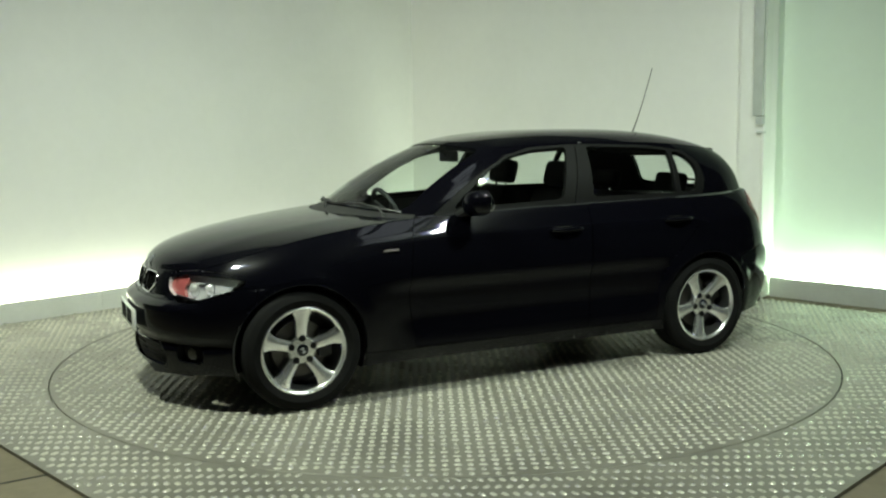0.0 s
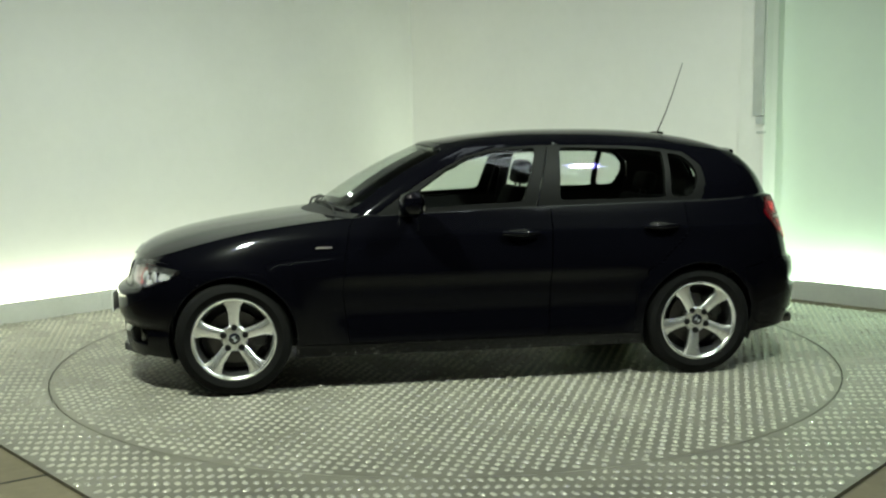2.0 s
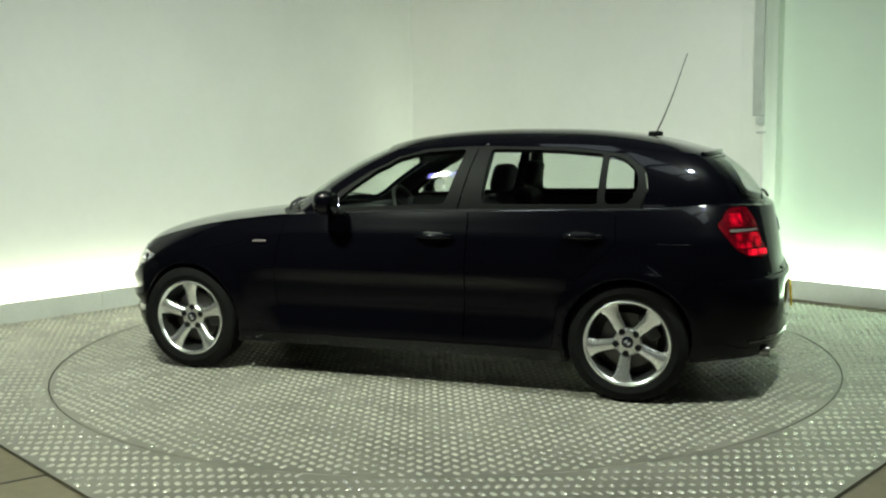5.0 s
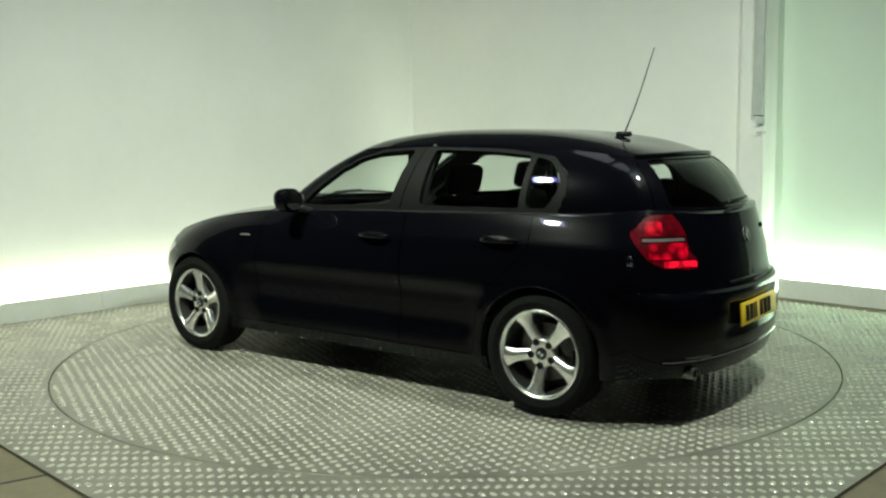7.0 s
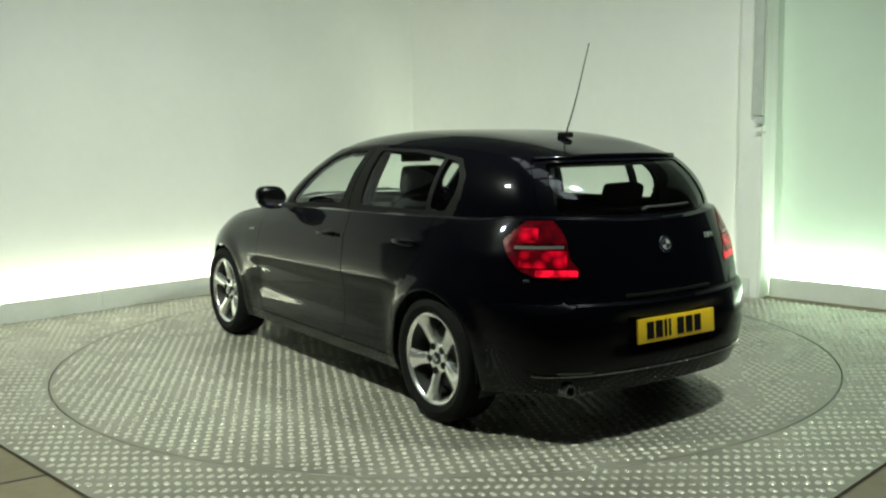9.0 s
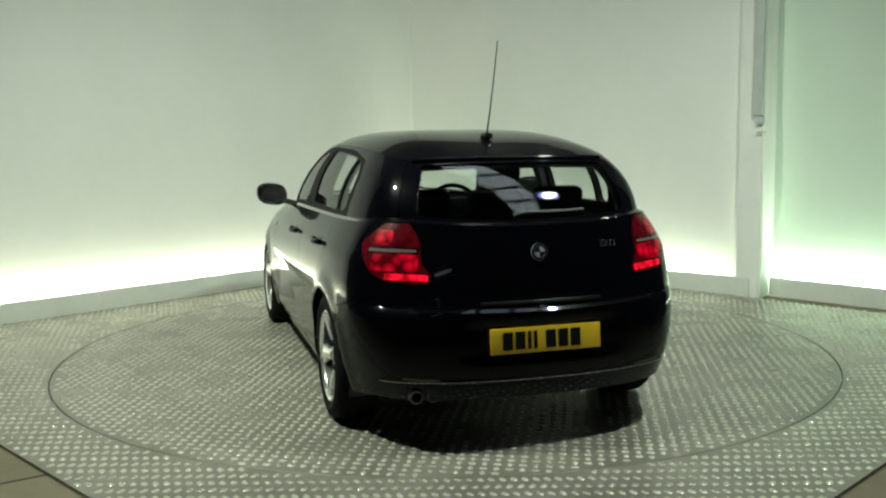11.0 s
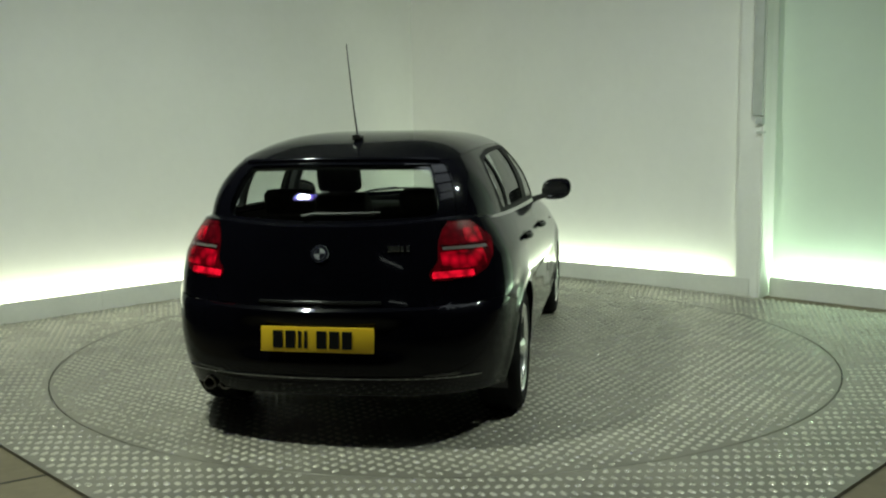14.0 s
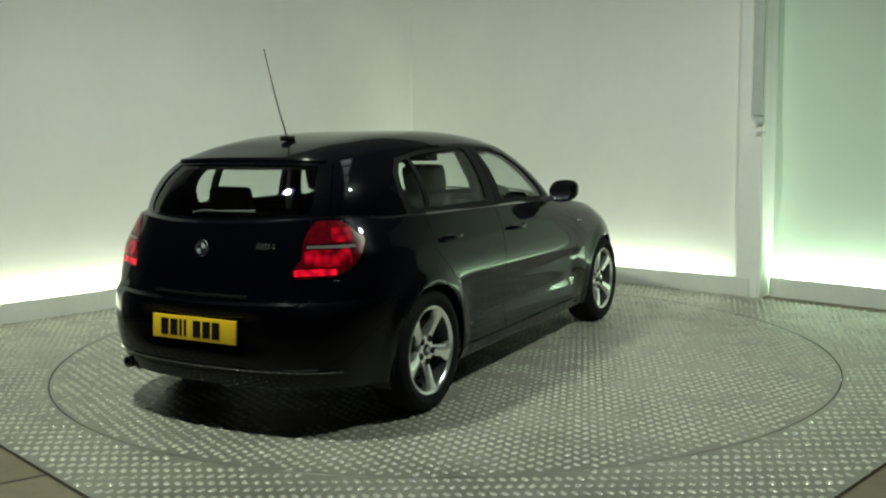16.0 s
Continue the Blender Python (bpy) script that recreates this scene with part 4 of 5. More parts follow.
for sd in (1, -1):
    lamp = part("tail_lamp", lens_sheet(LAMP_TAIL, sd, -0.003), RED, car, "red tail lamp cluster")
    def strip(q0, q1, z0, z1, r, slope=0.0):
        a, b = s_at_row(q0), s_at_row(q1)
        return rounded([(a, z0 + slope), (b, z0), (b, z1), (a, z1 + slope)], r)
    part("lit_lens", lens_sheet(strip(16.25, 17.47, 0.768, 0.800, 0.010, 0.008), sd, -0.005), RED_LIT, lamp, "bright lit red lower lens")
    part("lit_lens", lens_sheet(strip(15.74, 17.18, 0.806, 0.886, 0.010, 0.012), sd, -0.005), RED_MID, lamp, "lit red middle lens")
    part("upper_lens", lens_sheet(strip(15.62, 16.30, 0.924, 0.990, 0.014), sd, -0.005), RED_MID, lamp, "lit red upper lens")
    part("upper_lens", lens_sheet(strip(16.36, 16.88, 0.922, 0.998, 0.012), sd, -0.005), RED, lamp)
    part("reversing_lens", lens_sheet(strip(15.55, 17.10, 0.894, 0.909, 0.004, 0.004), sd, -0.006), LAMP_WHITE, lamp, "pale clear strip lens")
    for za, zb in ((0.888, 0.891), (0.912, 0.916)):
        part("divider", lens_sheet(strip(15.50, 17.15, za, zb, 0.001, 0.004), sd, -0.0065), TRIM, lamp)
    bowl = part("head_lamp", lens_sheet(LAMP_HEAD, sd, 0.045, lip=-0.04), REFLECT, car, "headlamp with clear cover and orange indicator")
    part("cover", lens_sheet(LAMP_HEAD, sd, -0.001, lip=0.004), LAMPGLASS, bowl, "clear lamp cover")
    ind = rounded([(s_at_row(2.02), 0.628), (s_at_row(1.98), 0.684), (s_at_row(2.55), 0.702), (s_at_row(2.80), 0.690), (s_at_row(2.70), 0.640), (s_at_row(2.88), 0.600), (s_at_row(2.66), 0.586)], 0.012)
    part("indicator", lens_sheet(ind, sd, 0.022, lip=0.015), AMBER, bowl, "pinkish orange indicator lens")
    shade = rounded([(s_at_row(3.30), 0.672), (s_at_row(4.00), 0.676), (s_at_row(3.90), 0.664), (s_at_row(3.3), 0.656)], 0.008)
    part("brow", lens_sheet(shade, sd, 0.028, lip=0.012), DASH, bowl, "dark lamp brow")
    for q, z, r, mt in ((3.12, 0.638, 0.040, REFLECT), (3.80, 0.648, 0.034, REFLECT)):
        p = wrap_point(s_at_row(q), z, 0.030)
        ring = lathe([(r, 0.0), (r * 0.92, -0.012), (r * 0.7, 0.004), (r * 0.35, 0.012), (0.0, 0.015)], 24)
        bmesh.ops.transform(ring, matrix=Matrix.Translation((p.x, p.y * sd, p.z)) @ pose(0, 0, 0, 0, 0, -90 + sd * 22), verts=ring.verts)
        part("reflector", ring, mt, bowl)
    g = part("grille", lens_sheet(KIDNEY, sd, 0.03, lip=-0.02), PLASTIC, car, "black kidney-shaped grille with upright bars")
    part("surround", tube(outline_on(wrap_point, KIDNEY, -0.002, sd) + outline_on(wrap_point, KIDNEY, -0.002, sd)[:1], 0.006, 6, cap=False), CHROME, g, "chrome surround")
    for k in range(9):
        q = 0.2 + 1.15 * k / 8
        part("bar", tube([wrap_point(s_at_row(q), 0.594, 0.012) * 1.0 if sd > 0 else Vector((wrap_point(s_at_row(q), 0.594, 0.012).x, -wrap_point(s_at_row(q), 0.594, 0.012).y, 0.594)),
                          wrap_point(s_at_row(q), 0.688, 0.012) if sd > 0 else Vector((wrap_point(s_at_row(q), 0.688, 0.012).x, -wrap_point(s_at_row(q), 0.688, 0.012).y, 0.688))], 0.004, 5), TRIM, g)
    part("fog_recess", lens_sheet(FOG, sd, 0.05, lip=-0.045), PLASTIC, front_bumper)
    p = wrap_point(s_at_row(3.2), 0.312, 0.03)
    part("fog_lamp", lathe([(0.034, 0.0), (0.030, 0.006), (0.0, 0.010)], 20, Matrix.Translation((p.x, p.y * sd, p.z)) @ pose(0, 0, 0, 0, 0, -90 + sd * 30)), FOGLENS, front_bumper)
    # side repeater
    rep = rounded([(s_at_x(0.892), 0.797), (s_at_x(0.880), 0.811), (s_at_x(0.796), 0.813), (s_at_x(0.790), 0.800)], 0.005)
    part("side_repeater", lens_sheet(rep, sd, -0.007, lip=0.007), LAMP_WHITE, car, "small clear side indicator")
    # bumper reflector
    rb = rounded([(s_at_row(16.9), 0.338), (s_at_row(17.75), 0.330), (s_at_row(17.75), 0.345), (s_at_row(16.9), 0.353)], 0.004)
    part("rear_reflector", lens_sheet(rb, sd, -0.004, lip=0.005), FOGLENS, rear_bumper)
    # door handles
    for x, door in ((-0.27, front_doors), (-1.10, rear_doors)):
        z = 0.858 if x > -0.6 else 0.876
        d = door[0 if sd > 0 else 1]
        pts = []
        for k in range(9):
            f = k / 8
            p = wrap_point(s_at_x(x - 0.20 * f + 0.10), z, -0.012 - 0.022 * math.sin(math.pi * f) ** 0.6)
            pts.append((p.x, p.y * sd, p.z))
        part("handle", tube(pts, 0.014, 10), PAINT, d)
        cup = rounded([(s_at_x(x + 0.07), z - 0.025), (s_at_x(x + 0.07), z + 0.022), (s_at_x(x - 0.05), z + 0.022), (s_at_x(x - 0.05), z - 0.025)], 0.02)
        part("handle_cup", lens_sheet(cup, sd, -0.0025, lip=0.002), TRIM, d)
    # door mirror
    mir = bmesh.new()
    bmesh.ops.create_uvsphere(mir, u_segments=24, v_segments=14, radius=1.0)
    for v in mir.verts:
        c = v.co
        k = 1.0 if c.x > 0 else 0.35
        f = lambda a, e: math.copysign(abs(a) ** e, a)
        v.co = Vector((f(c.x, 0.8) * 0.085 * k, f(c.y, 0.75) * 0.100, f(c.z, 0.75) * 0.072 + 0.012 * c.y))
    at = Matrix.Translation((0.335, sd * 0.905, 1.038)) @ pose(0, 0, 0, 0, 0, sd * 8)
    if sd < 0:
        bmesh.ops.scale(mir, vec=(1, -1, 1), verts=mir.verts)
        bmesh.ops.reverse_faces(mir, faces=mir.faces)
    bmesh.ops.transform(mir, matrix=at, verts=mir.verts)
    mm = part("door_mirror", mir, PAINT, car, "black door mirror")
    gl = lathe([(0.0, 0.0), (0.070, 0.0), (0.072, 0.003)], 28, at @ Matrix.Translation((-0.034, 0, 0)) @ Matrix.Diagonal((1, 1.18, 0.76, 1)) @ pose(0, 0, 0, 0, 0, 90))
    part("mirror_glass", gl, CHROME, mm, "silvered mirror glass")
    part("mirror_foot", box_bm(0.10, 0.14, 0.035, (0.36, sd * 0.80, 0.985), 0.012, m=pose(0, 0, 0, sd * 18)), PLASTIC, mm)

    for ax in (1.33, -1.33):
        pts = []
        for k in range(49):
            an = radians(-12 + 204 * k / 48)
            p = wrap_point(s_at_x(ax + ARCH_R * math.cos(an)), 0.316 + ARCH_R * math.sin(an), 0.002)
            pts.append((p.x, p.y * sd, p.z))
        part("arch_lip", tube(pts, 0.005, 8), PAINT, car)

# intake mesh, plates, badges
def flat_inset(poly, sds, inset, lip):
    bm = bmesh.new()
    for sd in sds:
        join_bm(bm, lens_sheet(poly, sd, inset, lip=lip))
    return bm


part("lower_intake", flat_inset(INTAKE, (1, -1), 0.05, -0.05), PLASTIC, front_bumper, "black lower air intake")
for k in range(4):
    z = 0.245 + 0.028 * k
    pts = [wrap_point(s_at_row(q), z, 0.02) for q in np.linspace(2.0, 0, 9)]
    part("slat", tube([(p.x, p.y, p.z) for p in pts] + [(p.x, -p.y, p.z) for p in pts[::-1][1:]], 0.006, 5), PLASTIC, front_bumper)


def number_plate(name, m, material, parent, label, chars):
    base = box_bm(0.010, 0.524, 0.114, (0, 0, 0), 0.004)
    bmesh.ops.transform(base, matrix=m, verts=base.verts)
    ob = part(name, base, material, parent, label)
    y = 0.205
    for w in chars:
        if w:
            bar = box_bm(0.003, w, 0.079, (-0.006, y - w / 2, 0))
            bmesh.ops.transform(bar, matrix=m, verts=bar.verts)
            part("character_bar", bar, INK, ob)
            y -= w + 0.013
        else:
            y -= 0.030
    return ob


CH = [0.046, 0.046, 0.015, 0.015, 0, 0.046, 0.046, 0.046]
plate_x = wrap_point(WLEN, 0.505).x - 0.012
number_plate("rear_number_plate", pose(plate_x, 0, 0.508, 0, 4, 0), YELLOW, rear_bumper, "yellow rear number plate with dark bars", CH)
number_plate("front_number_plate", pose(wrap_point(0, 0.45).x + 0.014, 0, 0.45, 0, 0, 180), WHITE_PLATE, front_bumper, "white front number plate with dark bars", CH)


def roundel(m, parent):
    ob = part("roundel", lathe([(0.0, 0.006), (0.034, 0.006), (0.040, 0.004), (0.041, 0.0)], 32, m), BADGE, parent, "round silver and dark badge")
    for a in (0, 180):
        q = lathe([(0.0, 0.0075), (0.025, 0.0072), (0.025, 0.0045)], 10, m @ pose(0, 0, 0, 0, a, 0), arc=(0, 90))
        part("quarter", q, BADGE_DARK, ob)
    part("rim", lathe([(0.027, 0.0075), (0.0395, 0.0065), (0.0395, 0.003)], 32, m), BADGE_DARK, ob)


ex = wrap_point(WLEN, 0.885)
roundel(Matrix.Translation((ex.x + 0.001, 0, 0.885)) @ pose(0, 0, 0, 0, 14, 0) @ pose(0, 0, 0, 0, 0, 90), tailgate)
roundel(Matrix.Translation((1.946, 0, 0.738)) @ pose(0, 0, 0, 0, -40, 0) @ pose(0, 0, 0, 0, 0, -90), bonnet)
for k, w in enumerate((0.012, 0.012, 0.026, 0.026)):
    p = wrap_point(s_at_row(18.0 + 0.13 * k), 0.905, -0.003)
    part("model_badge", box_bm(0.005, w, 0.026, (p.x, -p.y, 0.905), 0.001, 1, pose(0, 0, 0, 0, 14, 22)), CHROME, tailgate)
# grip strip over the plate and bumper edge line
pts = [wrap_point(s_at_row(q), 0.668, -0.004) for q in np.linspace(18.6, 20, 8)]
part("grip_strip", tube([(p.x, p.y, p.z) for p in pts] + [(p.x, -p.y, p.z) for p in pts[::-1][1:]], 0.010, 8), TRIM, tailgate)
pts = [wrap_point(s_at_row(q), 0.332, 0.003) for q in np.linspace(16.2, 20, 20)]
part("bumper_moulding", tube([(p.x, p.y, p.z) for p in pts] + [(p.x, -p.y, p.z) for p in pts[::-1][1:]], 0.010, 8), GLOSS, rear_bumper)
# roof spoiler lip and high brake lamp
pts = [Vector(spline(HOUSE, q)[3:]) for q in np.linspace(11.2, 14, 14)]
part("spoiler_lip", tube([(p.x - 0.012, p.y, p.z - 0.004) for p in pts] + [(p.x - 0.012, -p.y, p.z - 0.004) for p in pts[::-1][1:]], 0.014, 10), PAINT, tailgate)
rw = [house_point(HLEN - 0.02 * k, 0.045, -0.010) for k in range(14)]
part("rear_wiper", tube([(p.x, -p.y - 0.0, p.z) for p in rw][::-1] + [(rw[0].x, 0.05, rw[0].z), (rw[0].x - 0.01, 0.10, rw[0].z - 0.01)], 0.008, 6), PLASTIC, tailgate)
# aerial
aer = part("aerial", box_bm(0.085, 0.045, 0.030, (-1.372, 0.004, 1.402), 0.012), TRIM, car, "whip aerial on a roof base")
part("whip", tube([(-1.375, 0.004, 1.405), (-1.430, 0.004, 1.53), (-1.475, 0.004, 1.65), (-1.545, 0.004, 1.86)], 0.0048, 6, 0.5), PLASTIC, aer)
# exhaust tails
for y in (0.57, 0.49):
    part("exhaust_tail", lathe([(0.024, 0.0), (0.030, 0.0), (0.031, 0.14), (0.024, 0.13)], 20, pose(-2.035, y, 0.262, 0, 0, -90), closed=True), PIPE, car, "dull steel exhaust tail")

# ---------- underside and inside ----------
def inner_shell():
    bm = bmesh.new()
    zs = np.linspace(0.24, 0.985, 10)
    for sd in (1, -1):
        prev = None
        for s in np.linspace(s_at_x(1.0), WLEN, 80):
            top = wrap_limits(s)[1] - 0.004
            col = [bm.verts.new(Vector((p.x, p.y * sd, p.z))) for p in (wrap_point(s, 0.24 + (top - 0.24) * k / 9, 0.075) for k in range(10))]
            if prev:
                for j in range(len(zs) - 1):
                    bm.faces.new((prev[j], col[j], col[j + 1], prev[j + 1]))
            prev = col
    return bm


def outside_wheels(f):
    c = f.calc_center_median()
    return min(math.hypot(c.x - ax, c.z - 0.316) for ax in (1.33, -1.33)) < ARCH_R + 0.01


bm = inner_shell()
bmesh.ops.delete(bm, geom=[f for f in bm.faces if outside_wheels(f)], context="FACES")
part("inner_trim", bm, DASH, car, "dark door linings")
for ax in (1.33, -1.33):
    for sd in (1, -1):
        bm = lathe([(ARCH_R + 0.004, 0.0), (ARCH_R + 0.004, -0.36), (0.05, -0.36)], 40, pose(ax, 0.80, 0.316), arc=(-22, 202))
        bmesh.ops.scale(bm, vec=(1, sd, 1), verts=bm.verts)
        part("wheel_liner", bm, PLASTIC, car)
under = [(2.0, 0.35), (1.85, 0.56), (1.70, 0.62), (1.02, 0.76), (-1.02, 0.76), (-1.66, 0.60), (-1.80, 0.45)]
bm = prism([(x, y * 0.62 if abs(abs(x) - 1.33) < 0.4 else y) for x, y in under] + [(x, -y) for x, y in under[::-1]], 0.185, 0.225)
part("underbody", bm, PLASTIC, car)
part("bulkhead", box_bm(0.06, 1.38, 0.66, (0.93, 0, 0.56)), DASH, car)
part("cabin_floor", prism([(0.95, 0.72), (-1.02, 0.74), (-1.02, -0.74), (0.95, -0.72)], 0.235, 0.26), DASH, car)
part("boot_floor", prism([(-1.0, 0.60), (-2.0, 0.48), (-2.0, -0.48), (-1.0, -0.60)], 0.60, 0.63), DASH, car)

dash = box_bm(0.46, 1.34, 0.30, (0.70, 0, 0.80), 0.09, 3)
for v in dash.verts:
    if v.co.z > 0.85:
        v.co.z = 0.90 + (v.co.z - 0.90) * 0.6
        v.co.x -= 0.06 * (1 - abs(v.co.y))
part("dashboard", dash, DASH, car)
hoodlet = box_bm(0.18, 0.34, 0.09, (0.52, -0.36, 0.915), 0.04, 3)
part("instrument_cowl", hoodlet, DASH, car)
wheel_m = pose(0.34, -0.36, 0.89, 0, -65, 0)
bm = tube([(0.185 * math.cos(a), 0.185 * math.sin(a), 0) for a in np.linspace(0, 2 * math.pi, 37)], 0.016, 8, cap=False)
bmesh.ops.transform(bm, matrix=wheel_m, verts=bm.verts)
sw = part("steering_wheel", bm, DASH, car)
for a in (0, 120, 240):
    bm = box_bm(0.17, 0.035, 0.02, (0.09, 0, 0.0), 0.006)
    bmesh.ops.transform(bm, matrix=wheel_m @ pose(0, 0, 0, 0, 0, a + 180), verts=bm.verts)
    part("spoke", bm, DASH, sw)
part("inside_mirror", box_bm(0.035, 0.22, 0.07, (0.07, 0, 1.275), 0.014, m=pose(0, 0, 0, 0, 0, 0)), DASH, car)
part("mirror_stalk", tube([(0.09, 0, 1.28), (0.15, 0, 1.345)], 0.012, 6), DASH, car)


def seat(y, x=0.0):
    s = part("front_seat", box_bm(0.50, 0.50, 0.16, (x - 0.10, y, 0.47), 0.05, 3, pose(0, 0, 0, 0, -8, 0)), FABRIC, car, "black cloth front seat")
    back = box_bm(0.15, 0.48, 0.62, (0, 0, 0.31), 0.06, 3)
    for v in back.verts:
        v.co.y *= 1 - 0.28 * smooth(0.30, 0.62, v.co.z)
    bmesh.ops.transform(back, matrix=Matrix.Translation((x - 0.31, y, 0.47)) @ pose(0, 0, 0, 0, -20, 0), verts=back.verts)
    part("backrest", back, FABRIC, s)
    hx, hz = x - 0.540, 1.155
    part("headrest", box_bm(0.095, 0.27, 0.165, (hx, y, hz), 0.045, 3, pose(0, 0, 0, 0, -14, 0)), FABRIC, s)
    for o in (-0.065, 0.065):
        part("headrest_post", tube([(hx + 0.035, y + o, 1.0), (hx + 0.01, y + o, 1.12)], 0.007, 6), CHROME, s)


seat(0.36)
seat(-0.36)
rear = part("rear_seat", box_bm(0.50, 1.22, 0.18, (-0.98, 0, 0.50), 0.06, 3), FABRIC, car, "black cloth rear bench")
bench = box_bm(0.16, 1.20, 0.56, (0, 0, 0.28), 0.06, 3)
bmesh.ops.transform(bench, matrix=Matrix.Translation((-1.20, 0, 0.46)) @ pose(0, 0, 0, 0, -22, 0), verts=bench.verts)
part("backrest", bench, FABRIC, rear)
for y in (0.36, -0.36):
    part("headrest", box_bm(0.085, 0.27, 0.13, (-1.43, y, 1.075), 0.04, 3, pose(0, 0, 0, 0, -14, 0)), FABRIC, rear)
    for o in (-0.06, 0.06):
        part("headrest_post", tube([(-1.41, y + o, 0.95), (-1.42, y + o, 1.03)], 0.007, 6), CHROME, rear)
part("pillar_lining", house_skin.panel(("rest", "tailgate"), lip=0.004, inset=0.034), DASH, car)
part("parcel_shelf", box_bm(0.46, 1.10, 0.02, (-1.68, 0, 0.955), 0.006), DASH, car)
for sd in (1, -1):
    part("pillar_trim", tube([(-0.46, sd * 0.715, 0.95), (-0.49, sd * 0.66, 1.16), (-0.52, sd * 0.575, 1.345)], 0.035, 8), DASH, car)
    part("seat_belt", tube([(-0.47, sd * 0.67, 1.20), (-0.45, sd * 0.64, 0.95), (-0.44, sd * 0.62, 0.55)], 0.012, 6), FABRIC, car)
headliner = roof_sheet()
bmesh.ops.translate(headliner, vec=(0, 0, -0.035), verts=headliner.verts)
bmesh.ops.scale(headliner, vec=(0.93, 0.93, 1), space=Matrix.Translation((0.75, 0, 0)), verts=headliner.verts)
part("headliner", headliner, DASH, car)

# ---------- wheels ----------
def wheel_meshes():
    tyre = lathe([(0.226, -0.098), (0.232, -0.104), (0.262, -0.110), (0.292, -0.106), (0.308, -0.094), (0.3155, -0.078), (0.3165, -0.045),
                  (0.3120, -0.044), (0.3120, -0.038), (0.3168, -0.037), (0.3168, -0.004), (0.3120, -0.003), (0.3120, 0.003), (0.3168, 0.004),
                  (0.3168, 0.037), (0.3120, 0.038), (0.3120, 0.044), (0.3165, 0.045), (0.3155, 0.078), (0.308, 0.094), (0.292, 0.106),
                  (0.270, 0.1095), (0.268, 0.1110), (0.262, 0.1110), (0.260, 0.1095), (0.240, 0.106), (0.230, 0.100), (0.226, 0.096)], 72)
    barrel = lathe([(0.2080, 0.0885), (0.2030, 0.070), (0.1950, 0.03), (0.188, -0.06),
                    (0.2000, -0.085), (0.226, -0.096)], 64)
    return tyre, barrel


def spoke_bm():
    bm = bmesh.new()
    rows = []
    for r, half, y, dep in ((0.040, 0.030, 0.062, 0.05), (0.075, 0.0300, 0.070, 0.05), (0.105, 0.0300, 0.079, 0.045), (0.150, 0.0330, 0.087, 0.04),
                            (0.180, 0.0410, 0.092, 0.035), (0.203, 0.0560, 0.0950, 0.028), (0.219, 0.076, 0.096, 0.02)):
        rows.append([bm.verts.new((sx, yy, r if abs(sx) < half * 0.9 else r)) for sx, yy in
                     ((-half, y - dep), (-half, y - 0.014), (-half * 0.80, y - 0.006), (-half * 0.25, y), (half * 0.25, y), (half * 0.80, y - 0.006), (half, y - 0.014), (half, y - dep))])
    for a, b in zip(rows, rows[1:]):
        for j in range(7):
            bm.faces.new((a[j], a[j + 1], b[j + 1], b[j]))
        bm.faces.new((a[7], a[0], b[0], b[7]))
    bm.faces.new(rows[0])
    bm.faces.new(rows[-1][::-1])
    bmesh.ops.recalc_face_normals(bm, faces=bm.faces)
    return bm


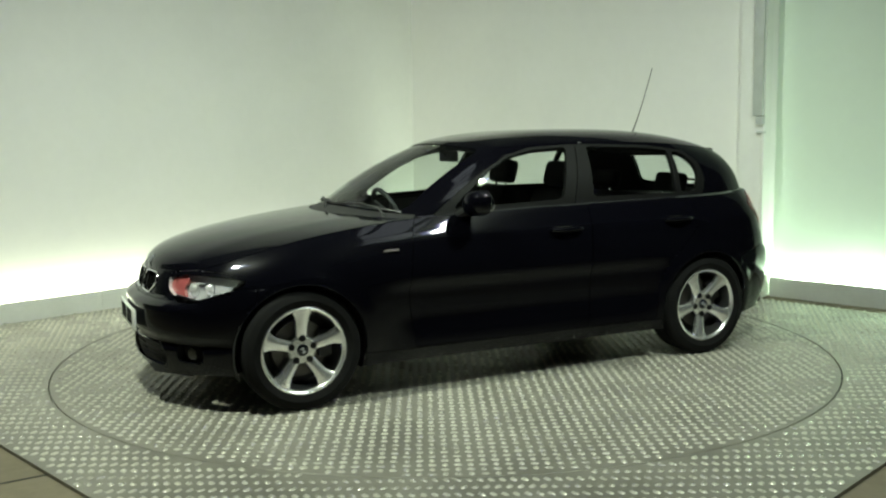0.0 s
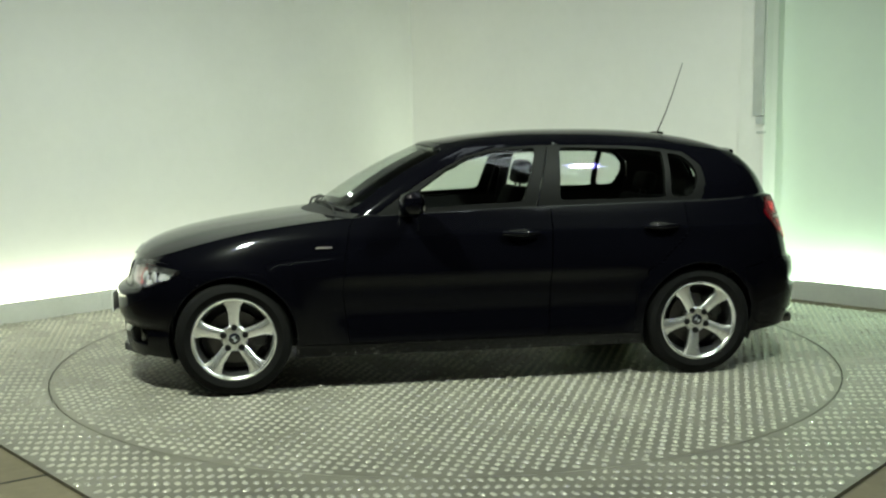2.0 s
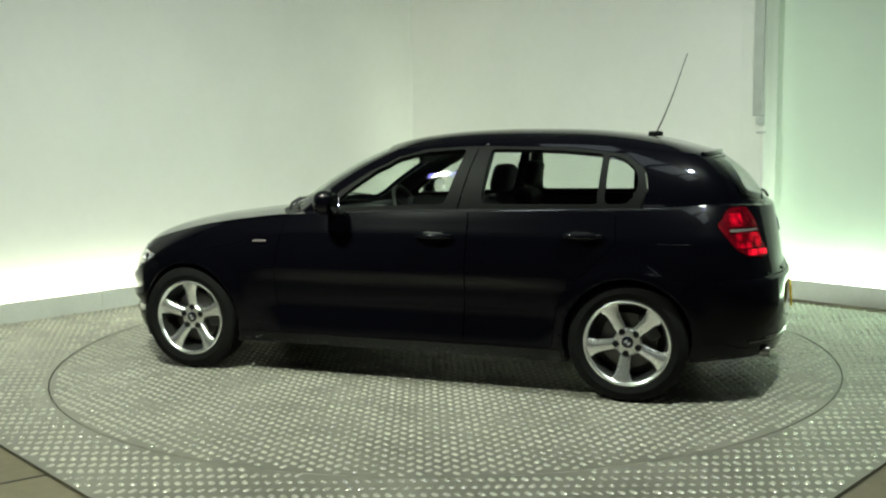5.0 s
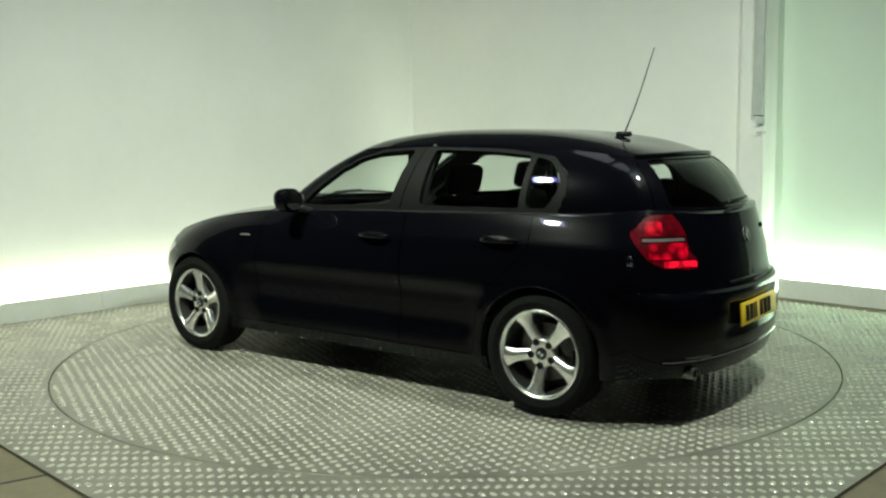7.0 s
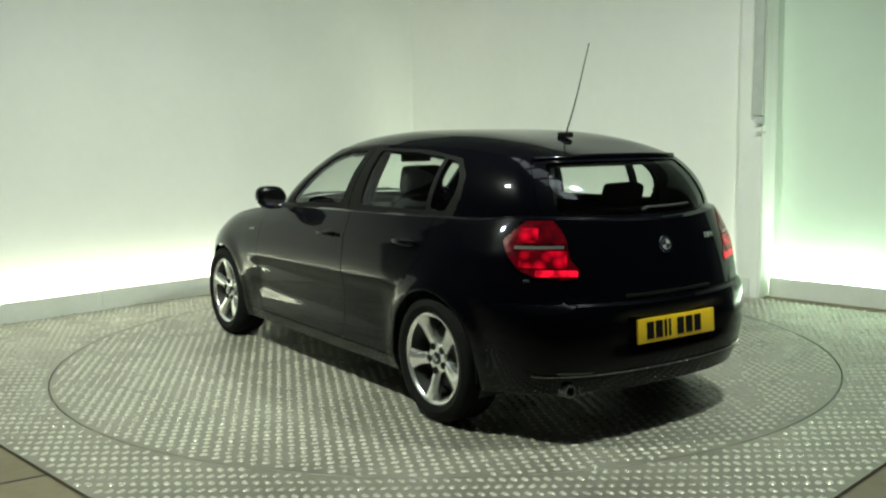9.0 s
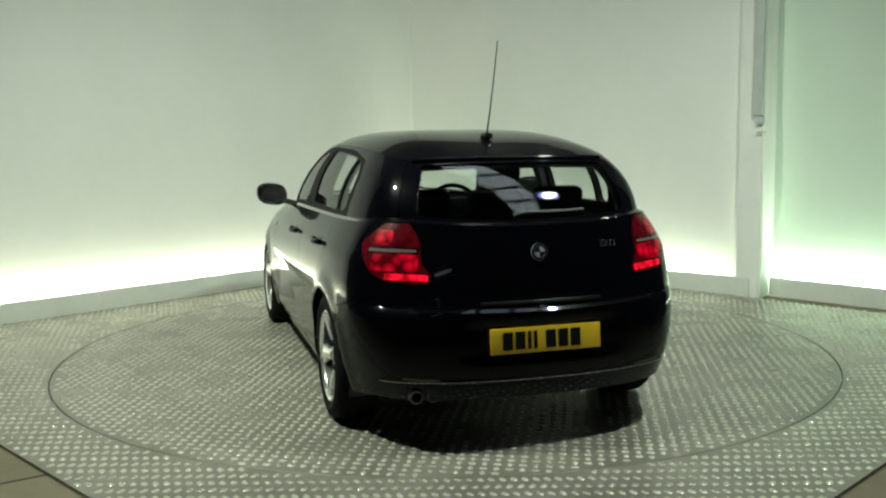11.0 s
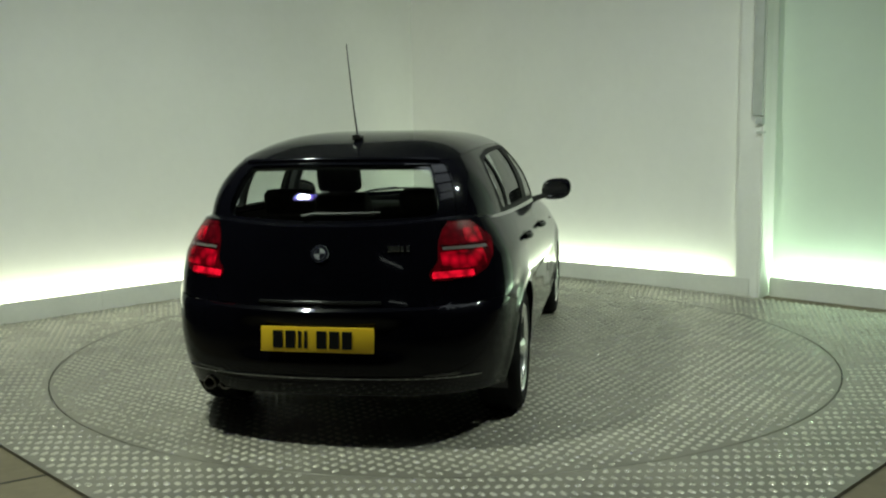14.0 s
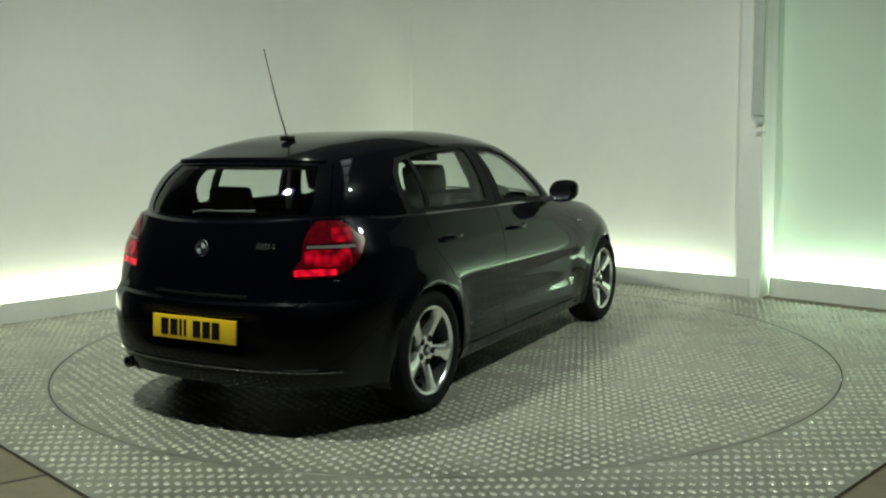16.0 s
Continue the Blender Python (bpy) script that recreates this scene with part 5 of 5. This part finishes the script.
def make_wheel():
    tyre, barrel = wheel_meshes()
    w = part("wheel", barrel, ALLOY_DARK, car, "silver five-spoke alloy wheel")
    part("rim", lathe([(0.2300, 0.092), (0.2290, 0.100), (0.2230, 0.103), (0.2160, 0.099), (0.2080, 0.090), (0.2060, 0.078)], 64), ALLOY, w)
    part("tyre", tyre, RUBBER, w, "black low-profile tyre")
    first = part("spoke", spoke_bm(), ALLOY, w)
    for k in range(1, 5):
        o = new("spoke", first.data)
        o.parent = w
        o.matrix_basis = pose(0, 0, 0, 0, 72 * k, 0)
    part("hub", lathe([(0.0, 0.068), (0.034, 0.070), (0.066, 0.068), (0.074, 0.060), (0.076, 0.02)], 40), ALLOY, w)
    part("centre_cap", lathe([(0.0, 0.077), (0.024, 0.0765), (0.031, 0.074), (0.033, 0.066)], 28), BADGE_DARK, w, "dark round centre cap")
    part("cap_mark", lathe([(0.0, 0.0782), (0.016, 0.0778), (0.016, 0.076)], 12, arc=(20, 110)), BADGE, w)
    part("cap_mark", lathe([(0.0, 0.0782), (0.016, 0.0778), (0.016, 0.076)], 12, arc=(200, 290)), BADGE, w)
    # bolt holes as raised discs, the shade inside them put into black colour
    hole = lathe([(0.0180, 0.066), (0.0172, 0.0735), (0.014, 0.0730), (0.0, 0.0715)], 16, Matrix.Translation((0, 0, 0.062)))
    first = part("bolt_hole_shade", hole, INK, w)
    first.matrix_basis = pose(0, 0, 0, 0, 0, 0)
    for k in range(1, 5):
        o = new("bolt_hole_shade", first.data)
        o.parent = w
        o.matrix_basis = pose(0, 0, 0, 0, 72 * k, 0)
    part("brake_disc", lathe([(0.06, 0.012), (0.148, 0.012), (0.150, 0.008), (0.150, -0.012), (0.06, -0.012)], 48), IRON, w)
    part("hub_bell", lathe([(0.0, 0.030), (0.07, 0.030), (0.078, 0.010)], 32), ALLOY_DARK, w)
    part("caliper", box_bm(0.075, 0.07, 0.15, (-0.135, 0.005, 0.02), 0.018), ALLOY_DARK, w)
    part("back_plate", lathe([(0.0, -0.03), (0.19, -0.03), (0.19, -0.034)], 32), PLASTIC, w)
    return w


base_wheel = make_wheel()
base_wheel.matrix_basis = pose(1.33, 0.742, 0.316, 0, 0, 0) @ pose(0, 0, 0, 0, 0, 0)
for x, sd, spin in ((-1.33, 1, 28), (1.33, -1, 20), (-1.33, -1, 41)):
    copy_thing(base_wheel, pose(x, sd * 0.742, 0.316, 0, 0, 0 if sd > 0 else 180) @ pose(0, 0, 0, 0, spin, 0))


def motions():
    """The turntable turns at an even rate and carries the car round."""
    rows_car, rows_table = [], []
    for k in range(9):
        t = 2.0 * k
        a = HEADING0 + RATE * t
        rows_table.append((t, pose(0, 0, 0, 0, 0, a)))
        rows_car.append((t, pose(0, 0, 0, 0, 0, a) @ pose(CAR_OFF[0], CAR_OFF[1], 0.0)))
    walk(table, rows_table)
    walk(car, rows_car)


motions()
